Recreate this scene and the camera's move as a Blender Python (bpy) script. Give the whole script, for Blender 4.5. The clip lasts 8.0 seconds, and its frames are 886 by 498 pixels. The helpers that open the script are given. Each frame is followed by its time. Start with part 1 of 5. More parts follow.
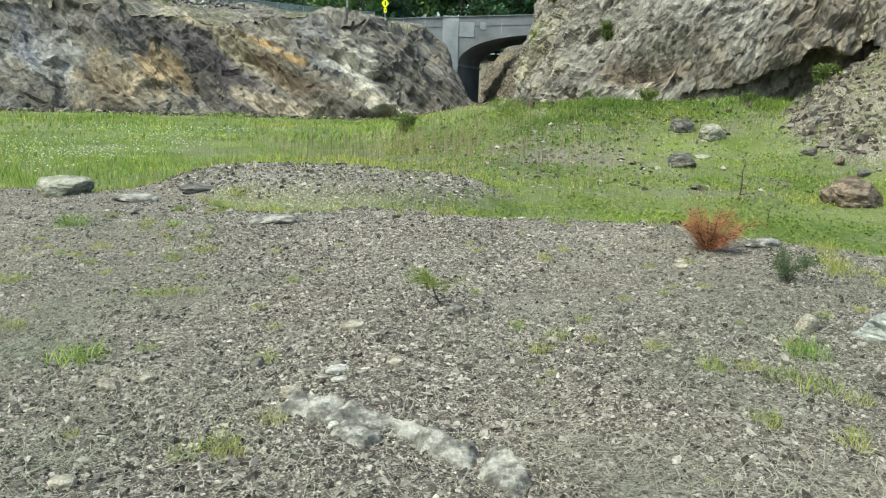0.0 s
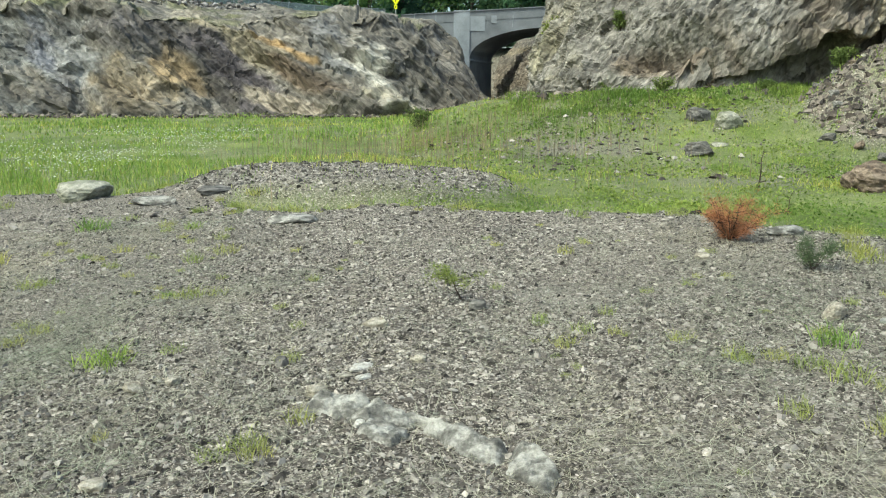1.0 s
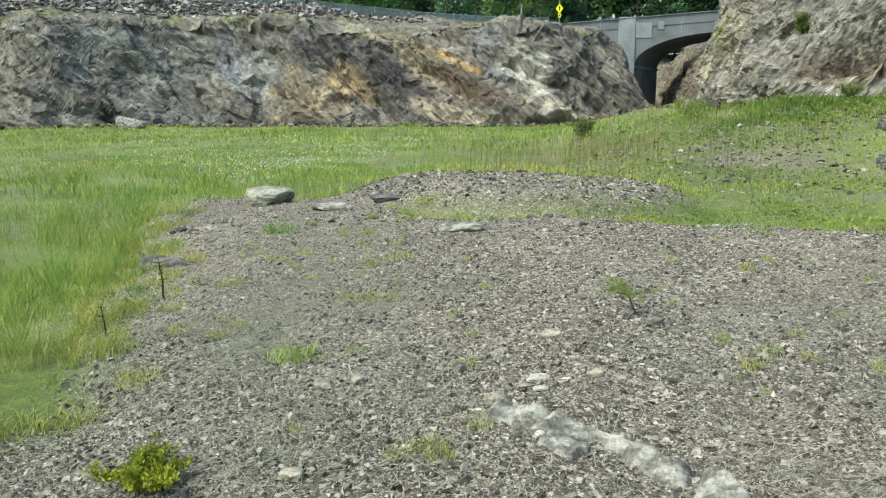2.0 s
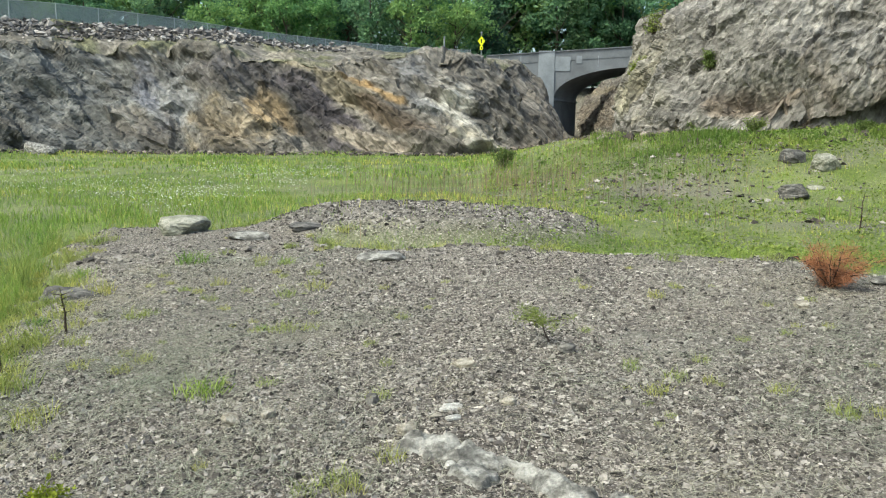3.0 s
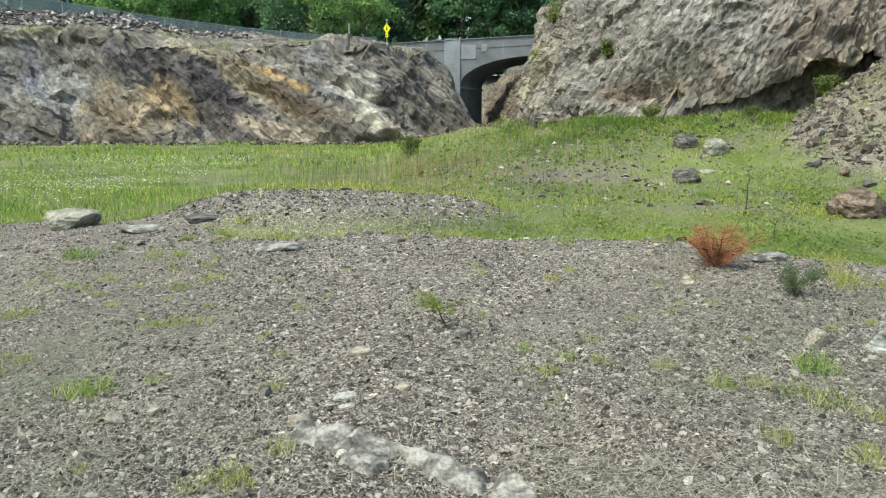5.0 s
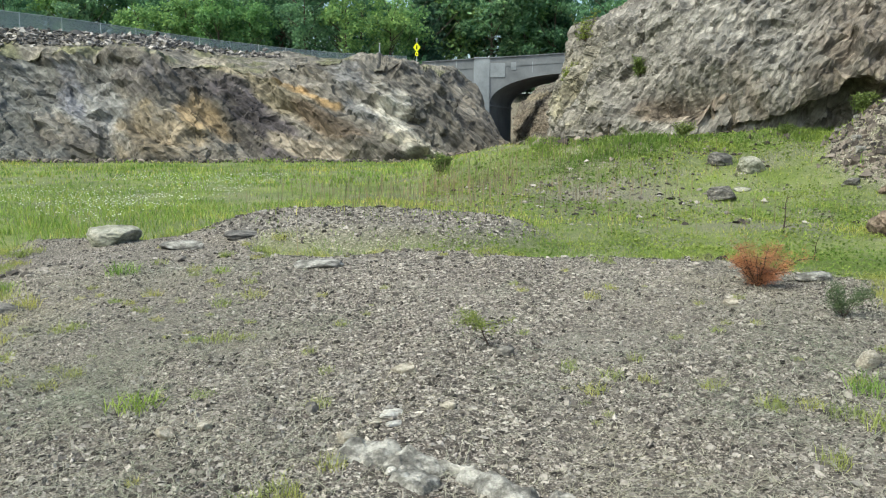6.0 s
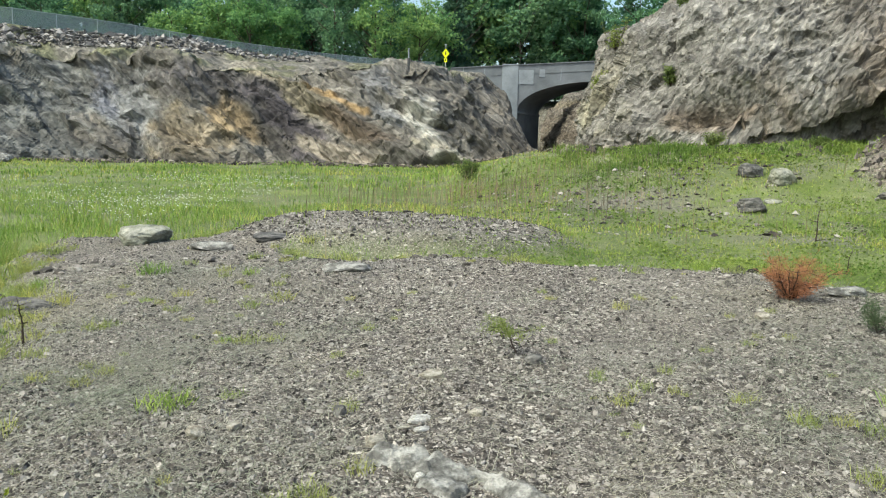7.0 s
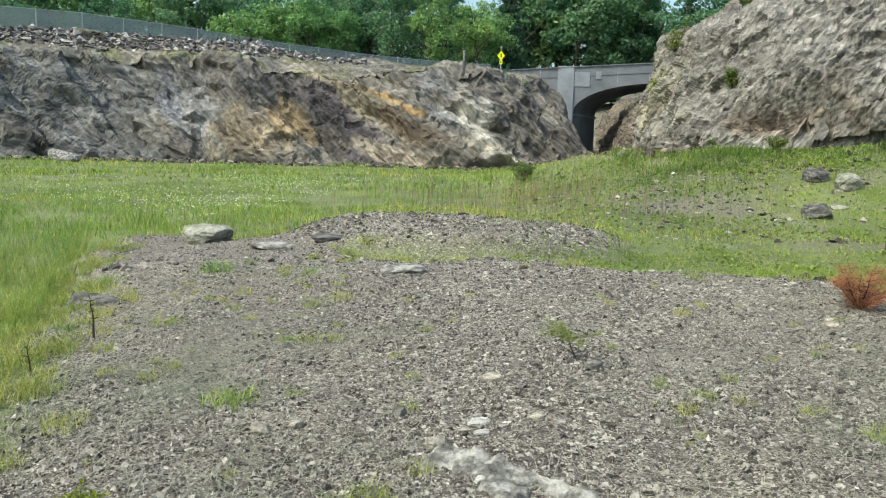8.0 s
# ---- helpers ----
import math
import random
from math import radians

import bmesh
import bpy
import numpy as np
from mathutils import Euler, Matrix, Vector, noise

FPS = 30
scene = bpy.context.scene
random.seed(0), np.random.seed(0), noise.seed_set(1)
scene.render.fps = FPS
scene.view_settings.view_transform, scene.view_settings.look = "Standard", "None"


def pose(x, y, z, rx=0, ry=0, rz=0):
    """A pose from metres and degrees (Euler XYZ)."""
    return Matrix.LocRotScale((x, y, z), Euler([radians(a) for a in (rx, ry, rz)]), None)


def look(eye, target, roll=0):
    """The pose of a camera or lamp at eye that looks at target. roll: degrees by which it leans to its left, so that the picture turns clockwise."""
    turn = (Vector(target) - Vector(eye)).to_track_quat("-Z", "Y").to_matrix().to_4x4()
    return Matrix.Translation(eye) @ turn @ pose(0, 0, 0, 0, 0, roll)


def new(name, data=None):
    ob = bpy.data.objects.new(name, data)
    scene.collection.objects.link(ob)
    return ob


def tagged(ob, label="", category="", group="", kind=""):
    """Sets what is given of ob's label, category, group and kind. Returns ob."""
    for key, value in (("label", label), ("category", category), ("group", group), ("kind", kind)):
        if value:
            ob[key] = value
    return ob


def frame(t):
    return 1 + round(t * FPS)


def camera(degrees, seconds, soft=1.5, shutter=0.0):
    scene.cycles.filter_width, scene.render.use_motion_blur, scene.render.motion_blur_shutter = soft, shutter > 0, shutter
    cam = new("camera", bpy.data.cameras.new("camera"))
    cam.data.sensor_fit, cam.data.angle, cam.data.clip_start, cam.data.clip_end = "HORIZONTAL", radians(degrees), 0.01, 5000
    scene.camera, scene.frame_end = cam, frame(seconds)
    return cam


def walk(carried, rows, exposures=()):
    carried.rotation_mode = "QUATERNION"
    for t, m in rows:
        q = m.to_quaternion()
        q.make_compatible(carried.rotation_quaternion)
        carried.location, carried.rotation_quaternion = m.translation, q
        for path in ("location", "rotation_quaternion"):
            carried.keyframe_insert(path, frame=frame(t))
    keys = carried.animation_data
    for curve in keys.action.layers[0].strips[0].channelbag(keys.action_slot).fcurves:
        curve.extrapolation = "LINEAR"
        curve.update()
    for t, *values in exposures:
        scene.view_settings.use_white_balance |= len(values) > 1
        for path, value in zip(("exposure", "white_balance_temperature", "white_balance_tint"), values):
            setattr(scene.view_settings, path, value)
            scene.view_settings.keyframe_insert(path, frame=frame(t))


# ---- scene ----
cam = camera(58.9, 8.0, 1.15)
PATH = [
    (0, (0.629, -0.363, 1.507), (0.773, 1.599, 1.142), 1.9),
    (0.5, (0.638, -0.353, 1.506), (0.776, 1.606, 1.133), 1.4),
    (1, (0.602, -0.342, 1.505), (0.705, 1.619, 1.128), 0.3),
    (1.2, (0.579, -0.376, 1.533), (0.591, 1.589, 1.157), -0.5),
    (1.5, (0.495, -0.377, 1.524), (0.318, 1.583, 1.163), -0.1),
    (1.7, (0.456, -0.377, 1.524), (0.168, 1.569, 1.162), -0.1),
    (2.8, (0.468, -0.366, 1.528), (0.188, 1.591, 1.225), 0.4),
    (3, (0.53, -0.369, 1.532), (0.429, 1.608, 1.248), 0.6),
    (3.5, (0.657, -0.398, 1.534), (0.915, 1.565, 1.248), 1.5),
    (4, (0.675, -0.4, 1.522), (0.985, 1.553, 1.224), 1.3),
    (4.5, (0.659, -0.385, 1.524), (0.868, 1.58, 1.216), 1.3),
    (4.7, (0.666, -0.375, 1.523), (0.834, 1.593, 1.212), 0.8),
    (5.8, (0.548, -0.355, 1.523), (0.613, 1.623, 1.236), 0.1),
    (6, (0.538, -0.37, 1.527), (0.592, 1.611, 1.259), 0.2),
    (6.5, (0.51, -0.37, 1.534), (0.518, 1.613, 1.278), 1.0),
    (7, (0.497, -0.374, 1.531), (0.489, 1.609, 1.277), 1.2),
    (7.5, (0.47, -0.373, 1.525), (0.434, 1.611, 1.274), 1.6),
    (8, (0.44, -0.379, 1.534), (0.299, 1.6, 1.282), 1.5),
]
walk(cam, [(t, look(eye, target, roll)) for t, eye, target, roll in PATH], [(0, 0.90, 6500, -10), (1.7, 0.90, 6500, -10), (3.0, 0.88, 6500, -4.5), (8, 0.86, 6500, -4.5)])

# ---- light and exposure ----
world = bpy.data.worlds.new("world")
scene.world = world
world.use_nodes = True
_wn = world.node_tree
_sky = _wn.nodes.new("ShaderNodeTexSky")
_sky.sky_type = "NISHITA"
_sky.sun_disc = False
_sky.sun_elevation = radians(52)
_sky.sun_rotation = radians(-125)
_sky.air_density, _sky.dust_density, _sky.ozone_density = 1.0, 4.0, 1.0
_wn.links.new(_sky.outputs[0], _wn.nodes["Background"].inputs[0])
_wn.nodes["Background"].inputs[1].default_value = 0.15

sun_data = bpy.data.lights.new("sun", "SUN")
sun_data.energy = 2.0
sun_data.angle = radians(16)
sun_data.color = (1.0, 0.95, 0.87)
sun = new("sun", sun_data)
sun.matrix_world = look((-40.0, -28.0, 62.0), (0, 0, 0))

# ---- numeric tools ----
rng = np.random.default_rng(7)


def step(a, b, x):
    t = np.clip((x - a) / (b - a), 0, 1)
    return t * t * (3 - 2 * t)


def hash3(i, j, k, s=0):
    h = (i.astype(np.int64) * 374761393 + j.astype(np.int64) * 668265263 + k.astype(np.int64) * 2147483647 + s * 974711) & 0xFFFFFFFF
    h = ((h ^ (h >> 13)) * 1274126177) & 0xFFFFFFFF
    h = ((h ^ (h >> 16)) * 2246822519) & 0xFFFFFFFF
    return ((h ^ (h >> 15)) & 0xFFFFFF) / float(0xFFFFFF)


def vnoise(p, s=0):
    """Smooth lattice noise, -1 to 1, for an (n, 3) array."""
    f = np.floor(p)
    i, j, k = (f[:, a].astype(np.int64) for a in range(3))
    t = p - f
    t = t * t * (3 - 2 * t)
    out = 0
    for a in (0, 1):
        for b in (0, 1):
            for c in (0, 1):
                w = (t[:, 0] if a else 1 - t[:, 0]) * (t[:, 1] if b else 1 - t[:, 1]) * (t[:, 2] if c else 1 - t[:, 2])
                out = out + w * hash3(i + a, j + b, k + c, s)
    return out * 2 - 1


def fbm(p, octaves=4, s=0, gain=0.5):
    out, amp = 0, 1.0
    for o in range(octaves):
        out = out + amp * vnoise(p * 2.03 ** o + 17.3 * o, s + o)
        amp *= gain
    return out


def facets(p, tilt=0.6, s=0, soft=0.16):
    """Angular broken-rock relief: each cell of space has a tilted plane, with a short riser between neighbours. Returns height and a random value by cell."""
    f = np.floor(p).astype(np.int64)
    d1, d2 = np.full(len(p), 1e9), np.full(len(p), 1e9)
    h1, h2, tone = np.zeros(len(p)), np.zeros(len(p)), np.zeros(len(p))
    for a in (-1, 0, 1):
        for b in (-1, 0, 1):
            for c in (-1, 0, 1):
                i, j, k = f[:, 0] + a, f[:, 1] + b, f[:, 2] + c
                q = np.stack([i + hash3(i, j, k, s), j + hash3(i, j, k, s + 1), k + hash3(i, j, k, s + 2)], 1)
                d = np.sqrt(((p - q) ** 2).sum(1))
                n = np.stack([hash3(i, j, k, s + 3), hash3(i, j, k, s + 4), hash3(i, j, k, s + 5)], 1) * 2 - 1
                h = (hash3(i, j, k, s + 6) - 0.5) * 0.7 + ((p - q) * n).sum(1) * tilt
                first = d < d1
                second = ~first & (d < d2)
                d2 = np.where(first, d1, np.where(second, d, d2))
                h2 = np.where(first, h1, np.where(second, h, h2))
                d1, h1 = np.where(first, d, d1), np.where(first, h, h1)
                tone = np.where(first, hash3(i, j, k, s + 7), tone)
    w = 0.5 * step(0, soft, d2 - d1)
    return h1 * (0.5 + w) + h2 * (0.5 - w), tone


def flat3(x, y, scale):
    return np.stack([np.ravel(x) * scale, np.ravel(y) * scale, np.full(np.size(x), 3.7)], 1)


def mesh_of(name, verts, faces, smooth=False, attrs=None):
    """A mesh from arrays; faces all have the same number of corners."""
    verts, faces = np.asarray(verts, np.float32), np.asarray(faces, np.int32)
    me = bpy.data.meshes.new(name)
    k = faces.shape[1]
    me.vertices.add(len(verts))
    me.vertices.foreach_set("co", verts.ravel())
    me.loops.add(faces.size)
    me.loops.foreach_set("vertex_index", faces.ravel())
    me.polygons.add(len(faces))
    me.polygons.foreach_set("loop_start", np.arange(0, faces.size, k, dtype=np.int32))
    me.update(calc_edges=True)
    me.polygons.foreach_set("use_smooth", np.full(len(faces), smooth))
    for key, value in (attrs or {}).items():
        at = me.attributes.new(key, "FLOAT_COLOR", "POINT")
        rgba = np.ones((len(verts), 4), np.float32)
        rgba[:, :3] = value
        at.data.foreach_set("color", rgba.ravel())
    me.validate()
    return me


def grid_faces(n, m):
    """Quads of an n by m grid of points in row order."""
    a = (np.arange(n - 1)[:, None] * m + np.arange(m - 1)[None, :]).ravel()
    return np.stack([a, a + 1, a + m + 1, a + m], 1)


def part(name, data, material, parent, label=""):
    """Links a bmesh or mesh as one object under a thing or a part."""
    if isinstance(data, bmesh.types.BMesh):
        me = bpy.data.meshes.new(name)
        data.to_mesh(me)
        data.free()
        data = me
    if material and not data.materials:
        data.materials.append(material)
    ob = new(name, data)
    if parent:
        ob.parent = parent
    if label:
        ob["label"] = label
    return ob


def box_bm(x0, y0, z0, x1, y1, z1, bevel=0.0):
    bm = bmesh.new()
    bmesh.ops.create_cube(bm, size=1, matrix=Matrix.Translation(((x0 + x1) / 2, (y0 + y1) / 2, (z0 + z1) / 2)) @ Matrix.Diagonal((x1 - x0, y1 - y0, z1 - z0, 1)))
    if bevel:
        bmesh.ops.bevel(bm, geom=bm.edges[:], offset=bevel, segments=2, affect="EDGES")
    return bm


def tube(points, radii, sides=6):
    """A tapered tube through points as vertex and quad arrays."""
    pts = np.asarray(points, float)
    n = len(pts)
    d = np.gradient(pts, axis=0)
    d /= np.linalg.norm(d, axis=1)[:, None] + 1e-9
    ref = np.where(np.abs(d[:, 2:3]) > 0.9, [[1.0, 0, 0]], [[0, 0, 1.0]])
    a = np.cross(d, ref)
    a /= np.linalg.norm(a, axis=1)[:, None]
    b = np.cross(d, a)
    ang = np.arange(sides) * 2 * np.pi / sides
    v = pts[:, None] + np.asarray(radii)[:, None, None] * (np.cos(ang)[None, :, None] * a[:, None] + np.sin(ang)[None, :, None] * b[:, None])
    i = np.arange(n - 1)[:, None] * sides
    j = np.arange(sides)[None, :]
    j2 = (j + 1) % sides
    f = np.stack([(i + j), (i + j2), (i + sides + j2), (i + sides + j)], -1).reshape(-1, 4)
    return v.reshape(-1, 3), f


def join(pieces):
    vs, fs, o = [], [], 0
    for v, f in pieces:
        vs.append(v)
        fs.append(f + o)
        o += len(v)
    return np.concatenate(vs), np.concatenate(fs)


# ---- materials ----
def material(name, rough=0.85):
    m = bpy.data.materials.new(name)
    m.use_nodes = True
    b = m.node_tree.nodes["Principled BSDF"]
    b.inputs["Roughness"].default_value = rough
    b.inputs["Specular IOR Level"].default_value = 0.25
    return m, m.node_tree, b


def node(nt, kind, **values):
    n = nt.nodes.new("ShaderNode" + kind)
    for key, value in values.items():
        if key in n.inputs:
            n.inputs[key].default_value = value
    return n


def noise_node(nt, scale, detail=6.0, rough=0.6, vec=None):
    n = node(nt, "TexNoise", Scale=scale, Detail=detail, Roughness=rough)
    if vec is not None:
        nt.links.new(vec, n.inputs["Vector"])
    return n


def ramp(nt, fac, *stops):
    r = nt.nodes.new("ShaderNodeValToRGB")
    r.color_ramp.elements[0].position, r.color_ramp.elements[0].color = stops[0][0], (*stops[0][1], 1)
    r.color_ramp.elements[1].position, r.color_ramp.elements[1].color = stops[-1][0], (*stops[-1][1], 1)
    for pos, col in stops[1:-1]:
        r.color_ramp.elements.new(pos).color = (*col, 1)
    nt.links.new(fac, r.inputs[0])
    return r.outputs[0]


def mix(nt, a, b, fac, blend="MIX"):
    n = nt.nodes.new("ShaderNodeMix")
    n.data_type, n.blend_type = "RGBA", blend
    for key, v in ((0, fac), (6, a), (7, b)):
        if isinstance(v, (int, float)):
            n.inputs[key].default_value = v
        elif isinstance(v, tuple):
            n.inputs[key].default_value = (*v, 1)
        else:
            nt.links.new(v, n.inputs[key])
    return n.outputs[2]


def bump(nt, bsdf, height, strength, distance):
    b = node(nt, "Bump", Strength=strength, Distance=distance)
    nt.links.new(height, b.inputs["Height"])
    nt.links.new(b.outputs[0], bsdf.inputs["Normal"])
    return b


def grey(v):
    return (v, v, v)


def object_coords(nt):
    return nt.nodes.new("ShaderNodeTexCoord").outputs["Object"]


def rock_material(name, grain, crack, relief, dip, stretch):
    """Broken bedrock: its own colour from the rock-type attribute, streaked along the bedding and mottled at two scales."""
    m, nt, b = material(name, 0.92)
    at = nt.nodes.new("ShaderNodeAttribute")
    at.attribute_name = "rock"
    co = object_coords(nt)
    mp = nt.nodes.new("ShaderNodeMapping")
    mp.vector_type = "TEXTURE"
    mp.inputs["Rotation"].default_value = (0, dip, 0)
    mp.inputs["Scale"].default_value = stretch
    nt.links.new(co, mp.inputs[0])
    n1, n2 = noise_node(nt, grain, 9, 0.72, co), noise_node(nt, grain * 0.18, 5, 0.6, co)
    n3 = noise_node(nt, grain * 0.9, 7, 0.66, mp.outputs[0])
    c = mix(nt, at.outputs["Color"], ramp(nt, n1.outputs[0], (0.32, grey(0.68)), (0.5, grey(1.0)), (0.70, grey(1.4))), 1.0, "MULTIPLY")
    c = mix(nt, c, ramp(nt, n3.outputs[0], (0.36, grey(0.80)), (0.5, grey(1.0)), (0.66, grey(1.22))), 1.0, "MULTIPLY")
    c = mix(nt, c, ramp(nt, n2.outputs[0], (0.35, (0.74, 0.72, 0.70)), (0.65, (1.2, 1.18, 1.14))), 1.0, "MULTIPLY")
    v = node(nt, "TexVoronoi", Scale=crack)
    v.feature = "DISTANCE_TO_EDGE"
    w = mix(nt, mp.outputs[0], n1.outputs["Color"], 0.09, "ADD")
    nt.links.new(w, v.inputs["Vector"])
    c = mix(nt, c, ramp(nt, v.outputs["Distance"], (0.0, grey(0.45)), (0.05, grey(1.0))), 0.6, "MULTIPLY")
    chips = node(nt, "TexVoronoi", Scale=crack * 3.2)
    nt.links.new(w, chips.inputs["Vector"])
    sp = nt.nodes.new("ShaderNodeSeparateColor")
    nt.links.new(chips.outputs["Color"], sp.inputs[0])
    c = mix(nt, c, ramp(nt, sp.outputs[0], (0.0, grey(0.72)), (1.0, grey(1.28))), 1.0, "MULTIPLY")
    nt.links.new(c, b.inputs["Base Color"])
    bump(nt, b, mix(nt, mix(nt, chips.outputs["Distance"], n1.outputs[0], 0.35), v.outputs["Distance"], 0.4), 1.0, relief)
    return m


def stone_material(name, a, b_, c_):
    """Loose stones that differ one from another."""
    m, nt, b = material(name, 0.85)
    info = nt.nodes.new("ShaderNodeObjectInfo")
    geo = nt.nodes.new("ShaderNodeNewGeometry")
    add = node(nt, "Math")
    nt.links.new(info.outputs["Random"], add.inputs[0])
    nt.links.new(geo.outputs["Random Per Island"], add.inputs[1])
    fr = node(nt, "Math")
    fr.operation = "FRACT"
    nt.links.new(add.outputs[0], fr.inputs[0])
    base = ramp(nt, fr.outputs[0], (0.0, a), (0.5, b_), (0.85, c_), (1.0, tuple(min(1, v * 1.35) for v in c_)))
    co = object_coords(nt)
    n = noise_node(nt, 38, 6, 0.65, co)
    c = mix(nt, base, ramp(nt, n.outputs[0], (0.3, grey(0.55)), (0.7, grey(1.35))), 1.0, "MULTIPLY")
    nt.links.new(c, b.inputs["Base Color"])
    bump(nt, b, n.outputs[0], 0.6, 0.01)
    return m


def leaf_material(name, dark, light, thin=0.35, patch=0.35):
    """Leaves and blades: each its own green, and light passes through."""
    m, nt, b = material(name, 0.6)
    geo = nt.nodes.new("ShaderNodeNewGeometry")
    info = nt.nodes.new("ShaderNodeObjectInfo")
    c = ramp(nt, geo.outputs["Random Per Island"], (0.0, dark), (1.0, light))
    c = mix(nt, c, ramp(nt, info.outputs["Random"], (0.0, (0.75, 0.85, 0.8)), (1.0, (1.25, 1.12, 1.0))), 1.0, "MULTIPLY")
    wide = noise_node(nt, patch, 4, 0.6, object_coords(nt))
    c = mix(nt, c, ramp(nt, wide.outputs[0], (0.34, (0.62, 0.74, 0.62)), (0.5, (1.0, 1.0, 1.0)), (0.66, (1.32, 1.2, 1.1))), 1.0, "MULTIPLY")
    nt.links.new(c, b.inputs["Base Color"])
    t = nt.nodes.new("ShaderNodeBsdfTranslucent")
    nt.links.new(c, t.inputs[0])
    s = node(nt, "MixShader", Fac=thin)
    nt.links.new(b.outputs[0], s.inputs[1])
    nt.links.new(t.outputs[0], s.inputs[2])
    nt.links.new(s.outputs[0], nt.nodes["Material Output"].inputs[0])
    return m


def plain_material(name, colour, rough=0.7, metal=0.0, scale=20.0, spread=0.25):
    m, nt, b = material(name, rough)
    n = noise_node(nt, scale, 5, 0.6, object_coords(nt))
    c = mix(nt, colour, ramp(nt, n.outputs[0], (0.3, grey(1 - spread)), (0.7, grey(1 + spread))), 1.0, "MULTIPLY")
    nt.links.new(c, b.inputs["Base Color"])
    b.inputs["Metallic"].default_value = metal
    bump(nt, b, n.outputs[0], 0.3, 0.01)
    return m


def ground_material():
    """Crushed shale gravel, dry litter, ochre soil and green turf, mixed by the cover attribute (turf, litter, pale dust) and the soil attribute."""
    m, nt, b = material("ground", 0.95)
    at = nt.nodes.new("ShaderNodeAttribute")
    at.attribute_name = "cover"
    sep = nt.nodes.new("ShaderNodeSeparateColor")
    nt.links.new(at.outputs["Color"], sep.inputs[0])
    so = nt.nodes.new("ShaderNodeAttribute")
    so.attribute_name = "soil"
    co = object_coords(nt)
    cells = []
    for scale in (30.0, 62.0, 120.0):
        v = node(nt, "TexVoronoi", Scale=scale)
        nt.links.new(co, v.inputs["Vector"])
        sp = nt.nodes.new("ShaderNodeSeparateColor")
        nt.links.new(v.outputs["Color"], sp.inputs[0])
        cells.append((v, sp))
    g1 = ramp(nt, cells[0][1].outputs[0], (0.0, (0.022, 0.019, 0.018)), (0.5, (0.098, 0.085, 0.079)), (0.82, (0.23, 0.207, 0.19)), (1.0, (0.55, 0.52, 0.48)))
    g2 = ramp(nt, cells[1][1].outputs[1], (0.0, (0.024, 0.021, 0.020)), (0.55, (0.115, 0.102, 0.093)), (0.85, (0.25, 0.228, 0.21)), (1.0, (0.52, 0.49, 0.45)))
    g3 = ramp(nt, cells[2][1].outputs[2], (0.0, (0.028, 0.024, 0.022)), (0.6, (0.125, 0.112, 0.10)), (1.0, (0.44, 0.41, 0.37)))
    n1 = noise_node(nt, 2.1, 5, 0.6, co)
    n2 = noise_node(nt, 14, 6, 0.7, co)
    n4 = noise_node(nt, 22, 4, 0.6, co)
    gravel = mix(nt, g2, g1, ramp(nt, n2.outputs[0], (0.46, grey(0)), (0.52, grey(1))))
    gravel = mix(nt, gravel, g3, ramp(nt, n4.outputs[0], (0.48, grey(0)), (0.55, grey(1))))
    gravel = mix(nt, gravel, ramp(nt, n1.outputs[0], (0.3, (0.90, 0.86, 0.84)), (0.7, (1.42, 1.40, 1.34))), 1.0, "MULTIPLY")
    nl = noise_node(nt, 70, 8, 0.8, co)
    litter = ramp(nt, nl.outputs[0], (0.34, (0.030, 0.025, 0.020)), (0.5, (0.125, 0.109, 0.086)), (0.64, (0.40, 0.365, 0.30)))
    litter = mix(nt, litter, g3, 0.45)
    nt_ = noise_node(nt, 9, 8, 0.75, co)
    turf = ramp(nt, mix(nt, nt_.outputs[0], noise_node(nt, 0.4, 5, 0.6, co).outputs[0], 0.5), (0.34, (0.05, 0.076, 0.019)), (0.5, (0.118, 0.154, 0.037)), (0.66, (0.21, 0.245, 0.078)))
    turf = mix(nt, turf, ramp(nt, nl.outputs[0], (0.35, grey(0.6)), (0.65, grey(1.4))), 1.0, "MULTIPLY")
    dust = ramp(nt, n2.outputs[0], (0.3, (0.15, 0.14, 0.125)), (0.7, (0.42, 0.4, 0.37)))
    earth = ramp(nt, n2.outputs[0], (0.3, (0.075, 0.058, 0.034)), (0.7, (0.20, 0.165, 0.095)))
    c = mix(nt, gravel, mix(nt, dust, gravel, 0.45), sep.outputs[2])
    c = mix(nt, c, litter, sep.outputs[1])
    c = mix(nt, c, earth, so.outputs["Fac"])
    c = mix(nt, c, turf, sep.outputs[0])
    nt.links.new(c, b.inputs["Base Color"])
    h = mix(nt, mix(nt, cells[0][0].outputs["Distance"], cells[1][0].outputs["Distance"], 0.5), nl.outputs[0], 0.4)
    bump(nt, b, h, 1.0, 0.025)
    return m


GROUND = ground_material()
LEFT_ROCK = rock_material("bedded rock", 2.2, 0.9, 0.16, 0.75, (2.6, 1.0, 0.6))
RIGHT_ROCK = rock_material("schist rock", 4.2, 1.9, 0.10, -0.95, (1.9, 1.0, 0.7))
GREY_STONE = stone_material("grey stone", (0.024, 0.021, 0.019), (0.112, 0.099, 0.090), (0.32, 0.294, 0.268))
TALUS_STONE = stone_material("talus stone", (0.030, 0.027, 0.026), (0.085, 0.070, 0.061), (0.20, 0.172, 0.150))
RIPRAP = stone_material("riprap stone", (0.05, 0.047, 0.048), (0.14, 0.13, 0.130), (0.31, 0.29, 0.28))
